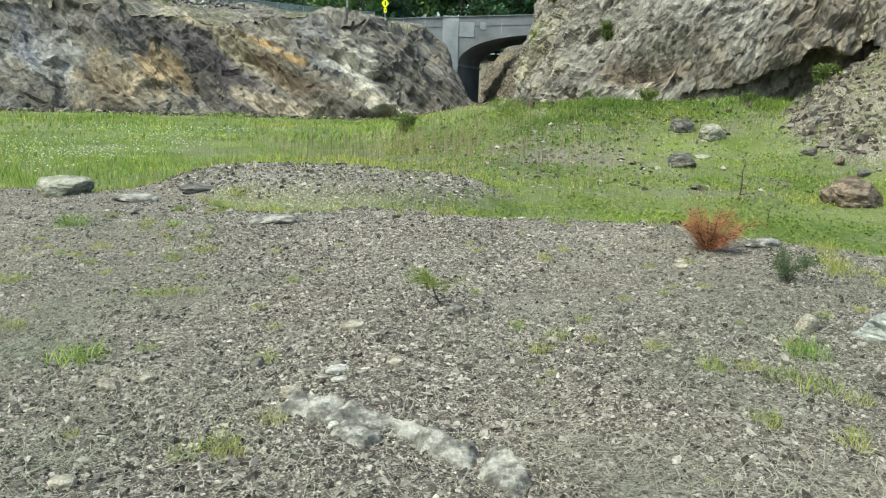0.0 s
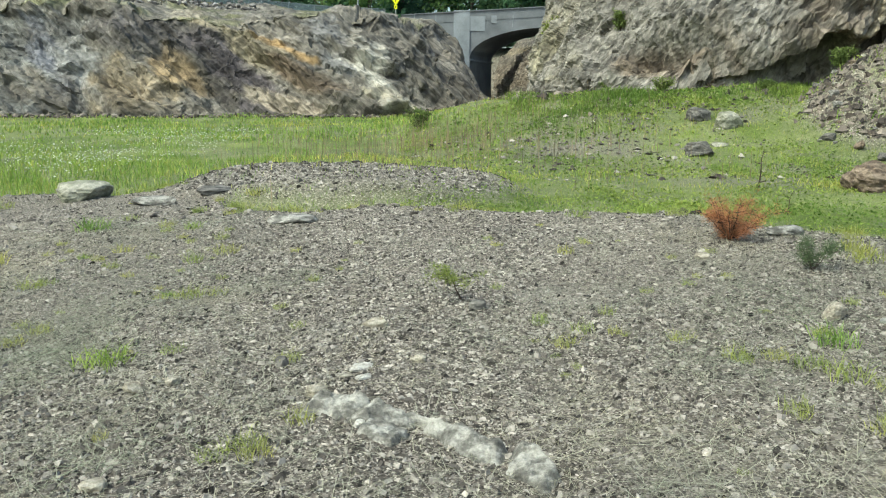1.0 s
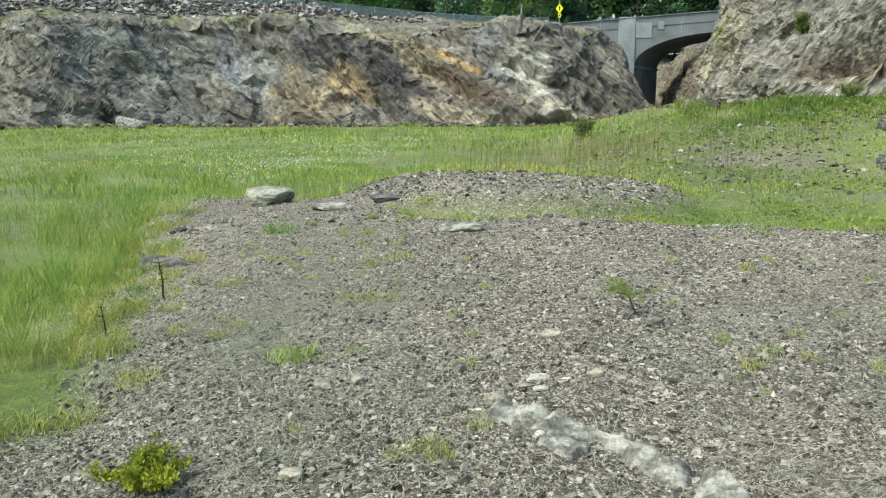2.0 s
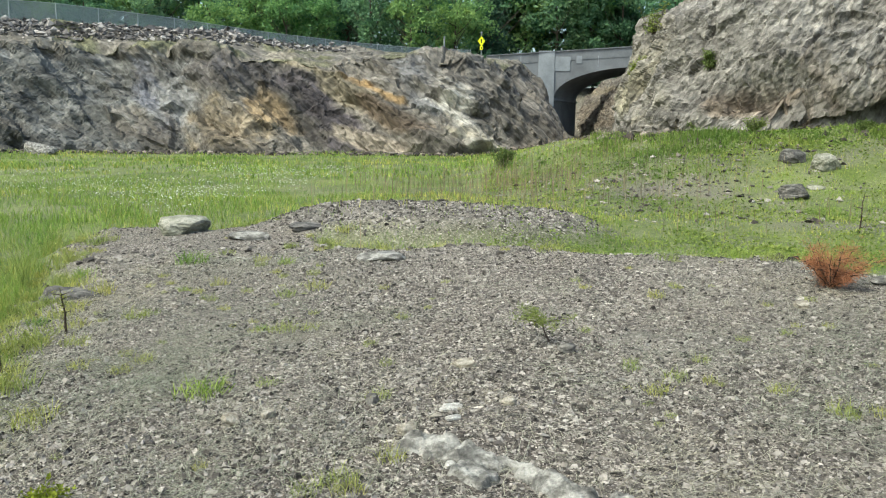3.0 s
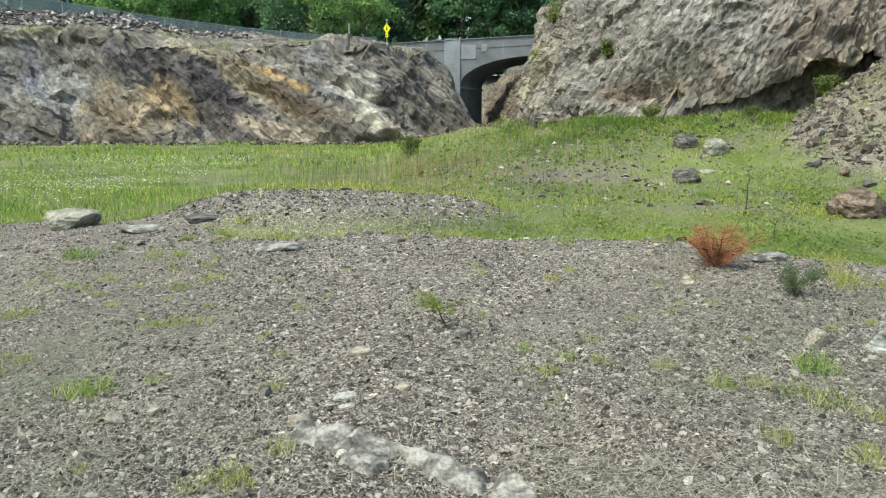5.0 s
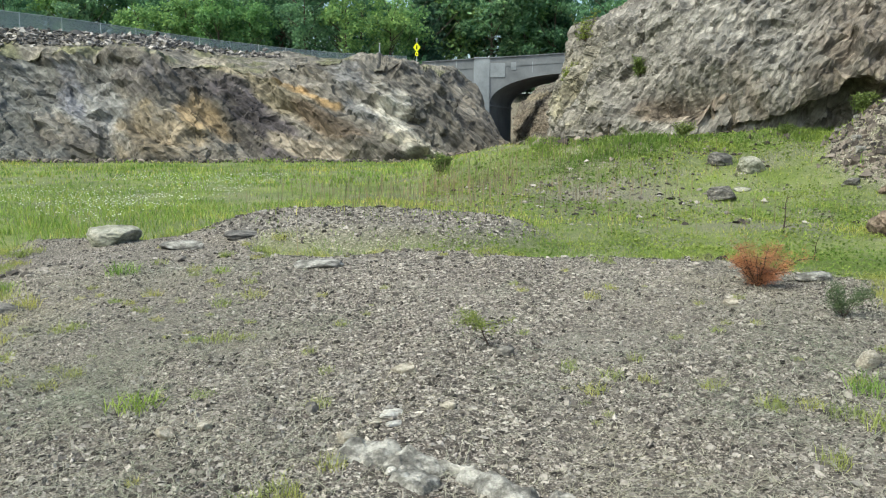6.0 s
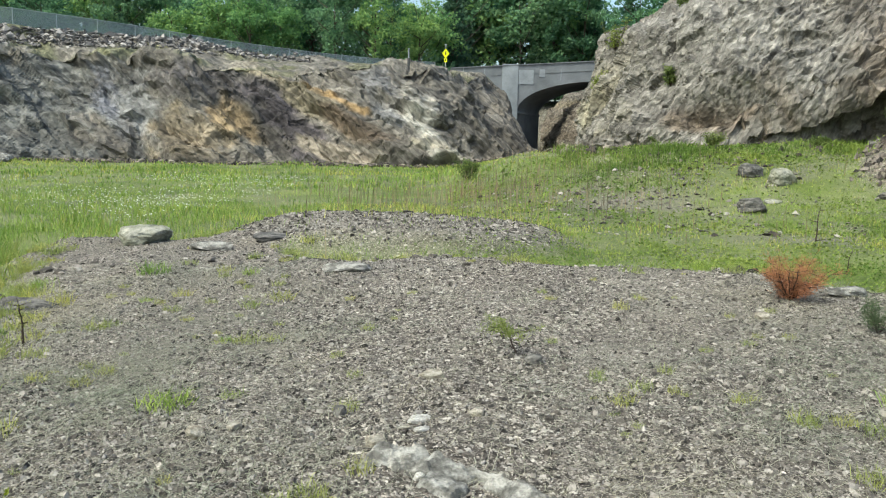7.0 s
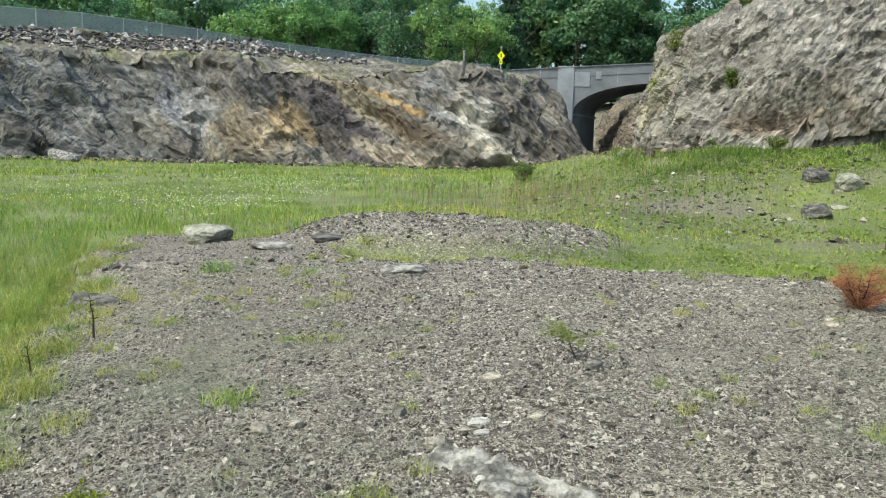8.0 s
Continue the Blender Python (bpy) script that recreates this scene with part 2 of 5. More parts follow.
GRASS = leaf_material("grass", (0.125, 0.205, 0.04), (0.32, 0.44, 0.115))
SEDGE = leaf_material("yellow green sedge", (0.20, 0.235, 0.06), (0.43, 0.455, 0.155))
HERB = leaf_material("herb leaves", (0.105, 0.16, 0.034), (0.24, 0.32, 0.08), 0.4)
STRAW = leaf_material("dry straw", (0.19, 0.165, 0.13), (0.52, 0.47, 0.395), 0.15)
DEAD_STEM = leaf_material("dead stems", (0.10, 0.085, 0.065), (0.24, 0.21, 0.16), 0.1)
# distance haze is put into these wood leaf colours: added blue, raised darks
LEAF_MID = leaf_material("oak leaves", (0.075, 0.165, 0.115), (0.18, 0.33, 0.185), 0.5)
LEAF_BRIGHT = leaf_material("maple leaves", (0.11, 0.23, 0.105), (0.26, 0.42, 0.16), 0.5)
LEAF_DARK = leaf_material("pine needles", (0.045, 0.095, 0.075), (0.11, 0.19, 0.125), 0.4)
BARK = plain_material("bark", (0.09, 0.075, 0.06), 0.95, 0, 8, 0.4)
STEEL = plain_material("galvanised steel", (0.36, 0.39, 0.40), 0.5, 0.6, 30, 0.15)


def concrete_material(name, colour):
    m, nt, b = material(name, 0.85)
    co = object_coords(nt)
    n1, n2 = noise_node(nt, 0.5, 6, 0.6, co), noise_node(nt, 9, 5, 0.6, co)
    c = mix(nt, colour, ramp(nt, n1.outputs[0], (0.3, grey(0.72)), (0.7, grey(1.22))), 1.0, "MULTIPLY")
    c = mix(nt, c, ramp(nt, n2.outputs[0], (0.3, grey(0.9)), (0.7, grey(1.1))), 1.0, "MULTIPLY")
    nt.links.new(c, b.inputs["Base Color"])
    bump(nt, b, n2.outputs[0], 0.3, 0.02)
    return m


CONCRETE = concrete_material("weathered concrete", (0.165, 0.175, 0.190))
# pilaster's own pale tone, raised further to brighten the vault's shaded underside
CONCRETE_PALE = concrete_material("pale concrete", (0.25, 0.270, 0.295))

# ---- the lie of the land ----
def curve_at(pts, n):
    """n points along a smoothed polyline."""
    p = np.asarray(pts, float)
    d = np.arange(len(p))
    s = np.linspace(0, d[-1], n)
    out = np.stack([np.interp(s, d, p[:, a]) for a in range(p.shape[1])], 1)
    k = max(3, n // 28) | 1
    pad = np.concatenate([np.repeat(out[:1], k, 0), out, np.repeat(out[-1:], k, 0)])
    ker = np.hanning(k + 2)[1:-1]
    ker /= ker.sum()
    sm = np.stack([np.convolve(pad[:, a], ker, "same") for a in range(p.shape[1])], 1)
    return sm[k:-k]


RIGHT_BASE = [(12.8, 113, 1.0), (13.0, 103, 1.0), (12.9, 92, 1.0), (14.8, 80, 1.0), (12.0, 62, 1.0), (9.2, 48, 1.2), (7.5, 40, 1.5), (6.35, 34.5, 1.6), (7.2, 30, 1.75), (9.6, 26.8, 1.95), (12.2, 26.2, 2.15), (14.6, 26.0, 2.15), (16.4, 25.2, 1.9), (18.5, 22.5, 1.5), (24, 20, 1.3), (34, 15, 1.2)]
LEFT_BASE = [(-70, 30), (-45, 38), (-33, 43), (-24, 48.5), (-15, 47.5), (-8, 49.5), (-4, 48.5), (0, 50), (4.6, 55), (7.6, 64), (8.7, 76), (9.0, 96)]


def dist_to(pts, x, y):
    """Distance from points to a polyline in plan, and the height of its nearest place."""
    best = np.full(np.shape(x), 1e9)
    zed = np.zeros(np.shape(x))
    for (x0, y0, *a), (x1, y1, *b) in zip(pts, pts[1:]):
        dx, dy = x1 - x0, y1 - y0
        t = np.clip(((x - x0) * dx + (y - y0) * dy) / (dx * dx + dy * dy), 0, 1)
        d = np.hypot(x - x0 - t * dx, y - y0 - t * dy)
        m = d < best
        best = np.where(m, d, best)
        if a:
            zed = np.where(m, a[0] + t * (b[0] - a[0]), zed)
    return best, zed


def mound_mask(x, y):
    """1 on the gravel knoll in the foreground, 0 on the field."""
    wob = 0.22 * np.sin(1.7 * y + 0.6) + 0.12 * np.sin(4.1 * y)
    left = step(-0.45, 0.35, x - (-2.1 - 0.42 * (y - 3) + wob))
    wx = 0.15 * np.sin(2.3 * x) + 0.08 * np.sin(5.3 * x + 1)
    back = step(-0.55, 0.5, (9.5 - 0.12 * x - 0.06 * np.clip(x, -1, 9) ** 2 + 2.0 * step(-1.2, -2.6, x) + wx) - y)
    right = step(-0.6, 0.6, 6.2 - x)
    return left * back * right


def knoll_mask(x, y):
    """1 on the low second heap of gravel behind the first."""
    a = 0.5 * np.sin(1.3 * x + 0.4) * 0.4
    d = np.hypot((x + 0.4) / 2.9, (y - 12.8 + a) / 2.7)
    return step(1.25, 0.75, d)


def talus_mask(x, y):
    """Height of the fan of broken rock at the foot of the cliff."""
    ax, ay = x - 17.9, y - 23.2
    along, across = -0.79 * ax - 0.62 * ay, -0.62 * ax + 0.79 * ay
    d = np.hypot(along / np.where(along > 0, 9.0, 14.0), across / np.where(across > 0, 3.5, 12.0))
    return np.clip(1 - d, 0, 1)



def ground_height(x, y):
    x, y = np.asarray(x, float), np.asarray(y, float)
    shape = x.shape
    near = 0.045 * (np.clip(x, -4, 3.5) - 0.6) + 0.04 * (np.clip(y, -5, 11) - 4.5) + 0.08 * np.exp(-((y - 8.3) / 1.1) ** 2 - ((x + 0.3) / 2.5) ** 2)
    field = -0.10 + 0.0115 * (np.clip(y, -20, 60) - 10) - 0.18 * step(-2.5, -5, x) * step(22, 9, y)
    d, zb = dist_to(RIGHT_BASE, x, y)
    inside = step(12.5, 0.5, d) * step(-4, 5, x)
    field = field + (zb - 0.25) * inside ** 1.25 * step(60, 45, y) + (0.9 * step(48, 62, y)) * step(-4, 5, x)
    m = mound_mask(x, y)
    z = field * (1 - m) + np.maximum(near, field) * m
    z = z + 0.33 * knoll_mask(x, y) * (1 - m * 0.5) + 0.17 * np.exp(-((x + 0.9) / 2.6) ** 2 - ((y - 10.4) / 0.8) ** 2) * (1 - m)
    cut = step(7.0, 8.5, x) * step(30, 27, x)
    z = z + (9.6 - z) * step(113.5 + 4 * cut, 119 + 4 * cut, y)
    z = z + np.minimum(3.9 * talus_mask(x, y), 1.75 + 0.9 * talus_mask(x, y))
    small = fbm(flat3(x, y, 0.9), 4, 3).reshape(shape) * 0.035 + vnoise(flat3(x, y, 0.25), 9).reshape(shape) * 0.06 * (1 - m)
    return z + small


def covers(x, y):
    """Turf, litter and dust shares of the ground."""
    shape = np.shape(x)
    n = fbm(flat3(x, y, 0.8), 4, 21).reshape(shape)
    n2 = fbm(flat3(x, y, 2.2), 3, 31).reshape(shape)
    m, k = mound_mask(x, y), knoll_mask(x, y)
    turf = (1 - m) * (1 - 0.95 * k)
    d, _ = dist_to(RIGHT_BASE, x, y)
    n3 = fbm(flat3(x, y, 0.35), 3, 25).reshape(shape)
    bare = (0.68 + 0.8 * n3) * np.exp(-((x - 4.0) / 4.0) ** 2 - ((y - 19.5) / 3.4) ** 2) + 0.8 * np.exp(-((x - 7.2) / 1.6) ** 2 - ((y - 14.2) / 0.8) ** 2)
    turf = turf * np.clip(1 - 1.0 * bare * step(-0.5, 0.4, n + 0.1), 0, 1)
    turf = turf * (1 - 0.85 * step(0.03, 0.10, talus_mask(x, y)) * step(-0.5, 0.1, n2 + 0.35))
    turf = np.clip(turf * (0.84 + 0.3 * n + 0.25 * n2 * step(-2, 3, x)), 0, 1)
    turf = turf * (1 - 0.9 * step(54, 60, y) * step(2, 5, x))
    litter = m * (0.55 * step(0.8, 2.8, x - 0.25 * (y - 5) + 0.5 * n) + 0.7 * step(0.1, -1.5, x + 0.5 * n - 0.15 * (6 - y))) * (0.75 + 0.6 * n2)
    litter = litter + 0.5 * k * step(-0.2, 0.6, n) + (1 - m) * 0.75 * step(0.05, 0.6, bare)
    dust = m * 0.6 * step(0.1, 0.7, n) * step(-0.2, 0.5, n2) + k * 0.35 * step(0, 0.5, n2)
    return np.stack([turf, np.clip(litter, 0, 1), np.clip(dust, 0, 1)], -1)


def build_ground():
    xs = np.concatenate([[-900, -500, -300, -200, -140, -100, -75], np.arange(-58, -8, 0.5), np.arange(-8, 8, 0.075), np.arange(8, 34, 0.25), [36, 42, 55, 75, 100, 140, 200, 300, 500, 900]])
    ys = np.concatenate([[-900, -500, -300, -150, -80, -40, -20, -10, -5, -2.5, -1], np.arange(0, 1.5, 0.25), np.arange(1.5, 11.5, 0.07), np.arange(11.5, 26, 0.18), np.arange(26, 66, 0.5), [68, 72, 78, 86, 100, 130, 180, 260, 400, 600, 900]])
    gx, gy = np.meshgrid(xs, ys)
    z = ground_height(gx, gy)
    v = np.stack([gx, gy, z], -1).reshape(-1, 3)
    me = mesh_of("ground", v, grid_faces(len(ys), len(xs)), True, {"cover": covers(gx, gy).reshape(-1, 3), "soil": (step(0.30, 0.55, talus_mask(gx, gy)) * (0.55 + 0.3 * fbm(flat3(gx, gy, 0.5), 3, 27).reshape(gx.shape))).reshape(-1, 1).repeat(3, 1)})
    me.materials.append(GROUND)
    return tagged(new("ground", me), "gravel knoll in a green grassy quarry floor", "ground", "", "structure")


ground = build_ground()


def blend_blobs(base, x, z, blobs):
    """Rock colour: soft-edged patches (x, z, half-width, half-height, slant, r, g, b) over a base colour."""
    col = np.repeat(np.asarray(base, float)[None], len(x), 0)
    for bx, bz, rx, rz, slant, r, g, b in blobs:
        q = x + slant * (z - bz)
        d = np.hypot((q - bx) / rx, (z - bz) / rz) + 0.5 * fbm(np.stack([q * 0.9, z * 1.1, x * 0 + bx], 1), 5, 5)
        w = step(1.25, 0.55, d)[:, None]
        col = col * (1 - w) + np.array([r, g, b]) * w
    return col


def sweep(rows, n, counts):
    """Points of a surface through rows of plan curves, n along and the counts between rows."""
    curves = [curve_at(r, n) for r in rows]
    lines = []
    for a, b, c in zip(curves, curves[1:], counts):
        for t in np.arange(c) / c:
            lines.append(a * (1 - t) + b * t)
    lines.append(curves[-1])
    return np.stack(lines)


def surface_normals(p):
    du, dv = np.gradient(p, axis=1), np.gradient(p, axis=0)
    n = np.cross(du, dv)
    return n / (np.linalg.norm(n, axis=2)[..., None] + 1e-9)


def build_left_cliff():
    base = [(x, y, -0.4 if x < 3 else 0.5) for x, y in LEFT_BASE]
    crest = [(-72, 38, 7.5), (-47, 45, 7.2), (-35, 49, 7.1), (-26.5, 54.5, 7.7), (-17.5, 53, 7.1), (-10.5, 54, 6.6), (-7, 54.5, 7.3), (-2.4, 55.5, 7.2), (0.0, 60, 7.5), (2.3, 69, 7.7), (4.0, 80, 8.0), (5.8, 96, 8.2)]
    shelf = [(-76, 44, 9.2), (-50, 50, 9.3), (-37, 54, 9.3), (-29, 59, 9.4), (-20, 62, 9.2), (-13, 66, 8.9), (-9, 70, 8.9), (-4, 75, 9.2), (-2.6, 79, 9.2), (-0.6, 83, 9.3), (1.4, 88, 9.4), (3.0, 97, 9.8)]
    back = [(-110, 75, 10.4), (-80, 90, 10.4), (-60, 100, 10.4), (-50, 110, 10.4), (-40, 112, 10.4), (-30, 114, 10.4), (-24, 114, 10.4), (-18, 114, 10.4), (-12, 114, 10.4), (-6, 114, 10.4), (-2, 114, 10.4), (4, 114, 10.4)]
    n = 780
    p = sweep([base, crest, shelf, back], n, [130, 34, 10])
    nrm = surface_normals(p)
    v = np.linspace(0, 1, p.shape[0])
    row = np.arange(p.shape[0])
    face = step(0, 8, row) * step(150, 128, row)
    rough = np.where(row < 128, 1.0, np.where(row < 164, 1.0 - 0.55 * step(128, 140, row), 0.1))[:, None].repeat(n, 1).ravel()
    flatp = p.reshape(-1, 3)
    # bedding dips down towards the east
    u = np.stack([flatp[:, 0] * 0.82 - flatp[:, 2] * 0.57, flatp[:, 0] * 0.57 + flatp[:, 2] * 0.82, flatp[:, 1]], 1)
    u = u + 0.22 * np.stack([fbm(flatp * 0.55, 3, 11), fbm(flatp * 0.55 + 40, 3, 12), fbm(flatp * 0.55 + 80, 3, 13)], 1)
    big = fbm(u * [0.09, 0.24, 0.12], 3, 41) * 0.95 - 0.4 * np.abs(vnoise(u * [0.12, 0.45, 0.2], 43))
    f1, t1 = facets(u * [0.17, 0.55, 0.25], 0.55, 51, 0.18)
    f2, t2 = facets(u * [0.5, 1.5, 0.7], 0.6, 61)
    f3, t3 = facets(u * [1.7, 3.8, 1.9], 0.55, 71)
    disp = (big + 1.25 * f1 + 0.50 * f2 + 0.17 * f3 + 0.10 * fbm(u * 1.6, 3, 83)) * rough
    # gullies that run down the face
    gul = np.exp(-((flatp[:, 0] + 4.2 + 0.55 * (3.5 - flatp[:, 2])) / 0.9) ** 2) + 0.7 * np.exp(-((flatp[:, 0] + 9.2 + 1.25 * (flatp[:, 2] - 4.5)) / 0.7) ** 2)
    disp = (disp - 0.25 * gul * rough) * (1 - 0.35 * step(1, 4, flatp[:, 0]))
    # the flank beside the cut bulges
    disp = disp + 0.6 * step(2.5, 5.5, flatp[:, 0]) * np.sin(np.pi * np.clip(flatp[:, 2] / 8.5, 0, 1)) * step(88, 80, flatp[:, 1])
    sign_ = np.sign(nrm[60, n // 2, 1]) * -1
    q = flatp + nrm.reshape(-1, 3) * (sign_ * disp * np.repeat(step(0, 10, row) * 0.9 + 0.1, n))[:, None]
    x, z = flatp[:, 0], flatp[:, 2] + 0.5 * big
    col = blend_blobs((0.150, 0.135, 0.115), x, z, [
        (-28, 4.0, 6.0, 5.0, 0.6, 0.135, 0.132, 0.122),
        (-22.0, 4.5, 1.5, 2.8, 0.7, 0.130, 0.130, 0.142),
        (-19.9, 4.0, 2.0, 3.2, 0.6, 0.195, 0.190, 0.182),
        (-16.2, 1.9, 2.7, 1.9, 0.8, 0.205, 0.168, 0.118),
        (-15.3, 5.6, 4.4, 1.3, 0.7, 0.118, 0.106, 0.100),
        (-13.2, 3.1, 1.6, 1.3, 0.6, 0.235, 0.175, 0.105),
        (-10.2, 3.3, 1.8, 2.9, 0.85, 0.094, 0.082, 0.086),
        (-11.9, 6.3, 1.0, 1.3, 2.2, 0.38, 0.32, 0.225),
        (-9.0, 4.7, 1.3, 1.3, 1.2, 0.175, 0.150, 0.108),
        (-6.6, 1.2, 2.6, 0.9, 1.6, 0.27, 0.23, 0.18),
        (-5.5, 2.7, 1.5, 1.4, 1.6, 0.142, 0.108, 0.078),
        (-6.2, 4.35, 0.8, 1.0, 1.95, 0.24, 0.165, 0.085),
        (-4.2, 5.8, 1.4, 1.4, 0.5, 0.168, 0.162, 0.158),
        (-3.8, 3.9, 0.9, 1.1, 0.8, 0.155, 0.150, 0.145),
        (-1.5, 3.2, 0.95, 3.2, 0.45, 0.31, 0.29, 0.25),
        (-0.6, 1.3, 1.5, 0.8, 0.9, 0.36, 0.32, 0.25)])
    east = step(1.5, 4, x)[:, None]
    col = col * (1 - 0.45 * east) + np.array([0.17, 0.145, 0.115]) * 0.45 * east
    col = col * np.clip(1 + 0.38 * fbm(u * [0.10, 1.1, 0.25], 4, 87), 0.5, 1.6)[:, None]
    top = np.where((row > 128)[:, None].repeat(n, 1).ravel(), 1.0, 0.0)[:, None]
    veg = step(0.0, 0.5, fbm(flatp * 0.35, 3, 91))[:, None] * top
    col = col * (1 - 0.65 * top) + np.array([0.20, 0.18, 0.15]) * 0.65 * top
    col = col * (1 - 0.6 * veg) + np.array([0.13, 0.135, 0.055]) * 0.6 * veg
    col = np.array([0.90, 0.93, 1.0]) * col * (0.70 + 0.35 * t2 + 0.25 * t3)[:, None]
    me = mesh_of("rock_cliff", q, grid_faces(p.shape[0], n), False, {"rock": col})
    me.materials.append(LEFT_ROCK)
    return tagged(new("cliff_west", me), "grey quarry cliff with ochre, cream and dark bands", "cliff", "", "structure")


def build_right_cliff():
    base = [(x, y, z - 0.6) for x, y, z in RIGHT_BASE]
    # the foot is undercut along two hollows
    lip = [(13.0, 113.2, 3.0), (13.2, 103, 3.0), (13.1, 92, 3.0), (15.0, 80, 3.0), (12.3, 62, 2.8), (9.5, 48, 2.8), (7.8, 40, 2.8), (6.7, 34.3, 2.7), (7.3, 29.6, 2.3), (9.7, 26.2, 2.35), (11.9, 24.6, 3.05), (14.0, 23.8, 3.65), (16.0, 23.6, 4.1), (18.8, 22.6, 4.0), (24.4, 20.4, 4.0), (34.5, 15.5, 4.0)]
    shoulder = [(14.8, 114, 6.8), (15.1, 104, 6.8), (14.8, 92, 6.4), (16.2, 80, 5.6), (13.9, 62, 5.8), (10.8, 50, 6.0), (8.7, 41.5, 6.2), (7.7, 36, 6.4), (8.6, 31.8, 6.5), (11.1, 28.7, 6.7), (13.6, 26.6, 6.8), (15.9, 25.3, 7.2), (17.5, 25, 7.4), (20, 24.4, 7.3), (25.8, 21.8, 7.3), (36.5, 16.5, 7.3)]
    crest = [(18, 117, 9.9), (18.4, 105, 9.4), (18.0, 93, 8.6), (18.5, 82, 7.6), (16.5, 66, 7.8), (15.5, 54, 9.5), (16, 46, 11.5), (17, 42, 12.6), (17.6, 38, 13.0), (18.4, 35, 13.2), (19.6, 33, 13.4), (20.8, 31.5, 13.5), (22, 30.5, 13.6), (24, 29, 13.5), (30, 25, 13), (42, 19, 13)]
    back = [(28, 119, 9.9), (28.2, 107, 9.4), (28.2, 95, 8.8), (30, 84, 8.4), (54, 75, 10), (57, 66, 12), (59, 60, 12.5), (60, 56, 13), (62, 50, 13.5), (64, 46, 13.5), (66, 44, 13.5), (67, 42, 13.5), (68, 40, 13.5), (69, 38, 13.5), (70, 36, 13), (72, 28, 13)]
    n = 780
    p = sweep([base, lip, shoulder, crest, back], n, [46, 120, 110, 8])
    nrm = surface_normals(p)
    row = np.arange(p.shape[0])
    flatp = p.reshape(-1, 3)
    u = np.stack([flatp[:, 0] * 0.83 - flatp[:, 2] * 0.55, flatp[:, 0] * 0.55 + flatp[:, 2] * 0.83, flatp[:, 1]], 1)
    u = u + 0.16 * np.stack([fbm(flatp * 0.8, 3, 111), fbm(flatp * 0.8 + 40, 3, 112), fbm(flatp * 0.8 + 80, 3, 113)], 1)
    big = fbm(u * [0.26, 0.16, 0.2], 3, 141) * 0.75
    f1, t1 = facets(u * [1.0, 0.5, 0.7], 0.7, 151, 0.1)
    f2, t2 = facets(u * [2.8, 1.4, 2.0], 0.8, 161, 0.12)
    f3, t3 = facets(u * [6.5, 3.4, 4.8], 0.8, 171)
    disp = 0.75 * big + 0.46 * f1 + 0.27 * f2 + 0.12 * f3 + 0.05 * fbm(flatp * 2.5, 3, 181)
    x, y, z = flatp[:, 0], flatp[:, 1], flatp[:, 2]
    # the two hollows, the chute at the pale dyke, and the joint-bound wall beyond it
    holl = 2.2 * np.exp(-((x - 13.2) / 1.5) ** 2 - ((z - 2.7) / 0.6) ** 2) + 1.35 * np.exp(-((x - 9.8) / 1.2) ** 2 - ((z - 2.7) / 0.7) ** 2) + 0.9 * np.exp(-((x - 12.6) / 2.0) ** 2 - ((z - 1.9) / 0.5) ** 2)
    chute = np.exp(-((x - 16.0 - 0.20 * (z - 4)) / 0.6) ** 2)
    disp = disp - holl * (y < 34) * np.repeat(step(4, 30, row), n) - 0.8 * chute * (y < 30)
    sign_ = 1.0 if nrm[120, n // 2, 1] < 0 else -1.0
    fade = np.repeat(step(0, 12, row) * 0.92 + 0.08, n) * np.repeat(np.where(row > 272, 0.4, 1.0), n)
    q = flatp + nrm.reshape(-1, 3) * (sign_ * disp * fade)[:, None]
    col = blend_blobs((0.200, 0.190, 0.180), x, z, [
        (9.6, 2.7, 1.6, 0.6, 0, 0.185, 0.155, 0.130),
        (14.0, 3.4, 2.2, 1.0, 0, 0.165, 0.140, 0.118),
        (14.9, 6.5, 1.2, 3.5, -0.2, 0.185, 0.160, 0.142),
        (11.0, 6.0, 2.0, 2.5, 0.4, 0.235, 0.226, 0.218),
        (13.5, 8.0, 1.8, 2.5, 0.5, 0.185, 0.172, 0.165),
        (15.9, 6.5, 0.45, 5.0, -0.20, 0.30, 0.265, 0.21),
        (19.6, 8.0, 2.7, 3.6, 0, 0.120, 0.121, 0.130),
        (18.6, 4.9, 2.2, 0.9, 0, 0.185, 0.160, 0.115),
        (28, 7.0, 5.5, 6.0, 0, 0.150, 0.145, 0.150)])
    edge = (step(8.6, 6.6, x) * step(38, 34, y))[:, None] * step(-0.3, 0.6, fbm(flatp * 0.6, 3, 99))[:, None]
    col = col * (1 - 0.5 * edge) + np.array([0.27, 0.245, 0.14]) * 0.5 * edge
    cutw = step(34, 42, y)[:, None]
    col = col * (1 - 0.4 * cutw) + np.array([0.17, 0.145, 0.11]) * 0.4 * cutw
    col = 0.82 * col * (0.60 + 0.40 * t2 + 0.40 * t3)[:, None]
    me = mesh_of("rock_cliff", q, grid_faces(p.shape[0], n), False, {"rock": col})
    me.materials.append(RIGHT_ROCK)
    return tagged(new("cliff_east", me), "leaning grey schist cliff undercut by shadowed hollows", "cliff", "", "structure")


cliff_west = build_left_cliff()
cliff_east = build_right_cliff()


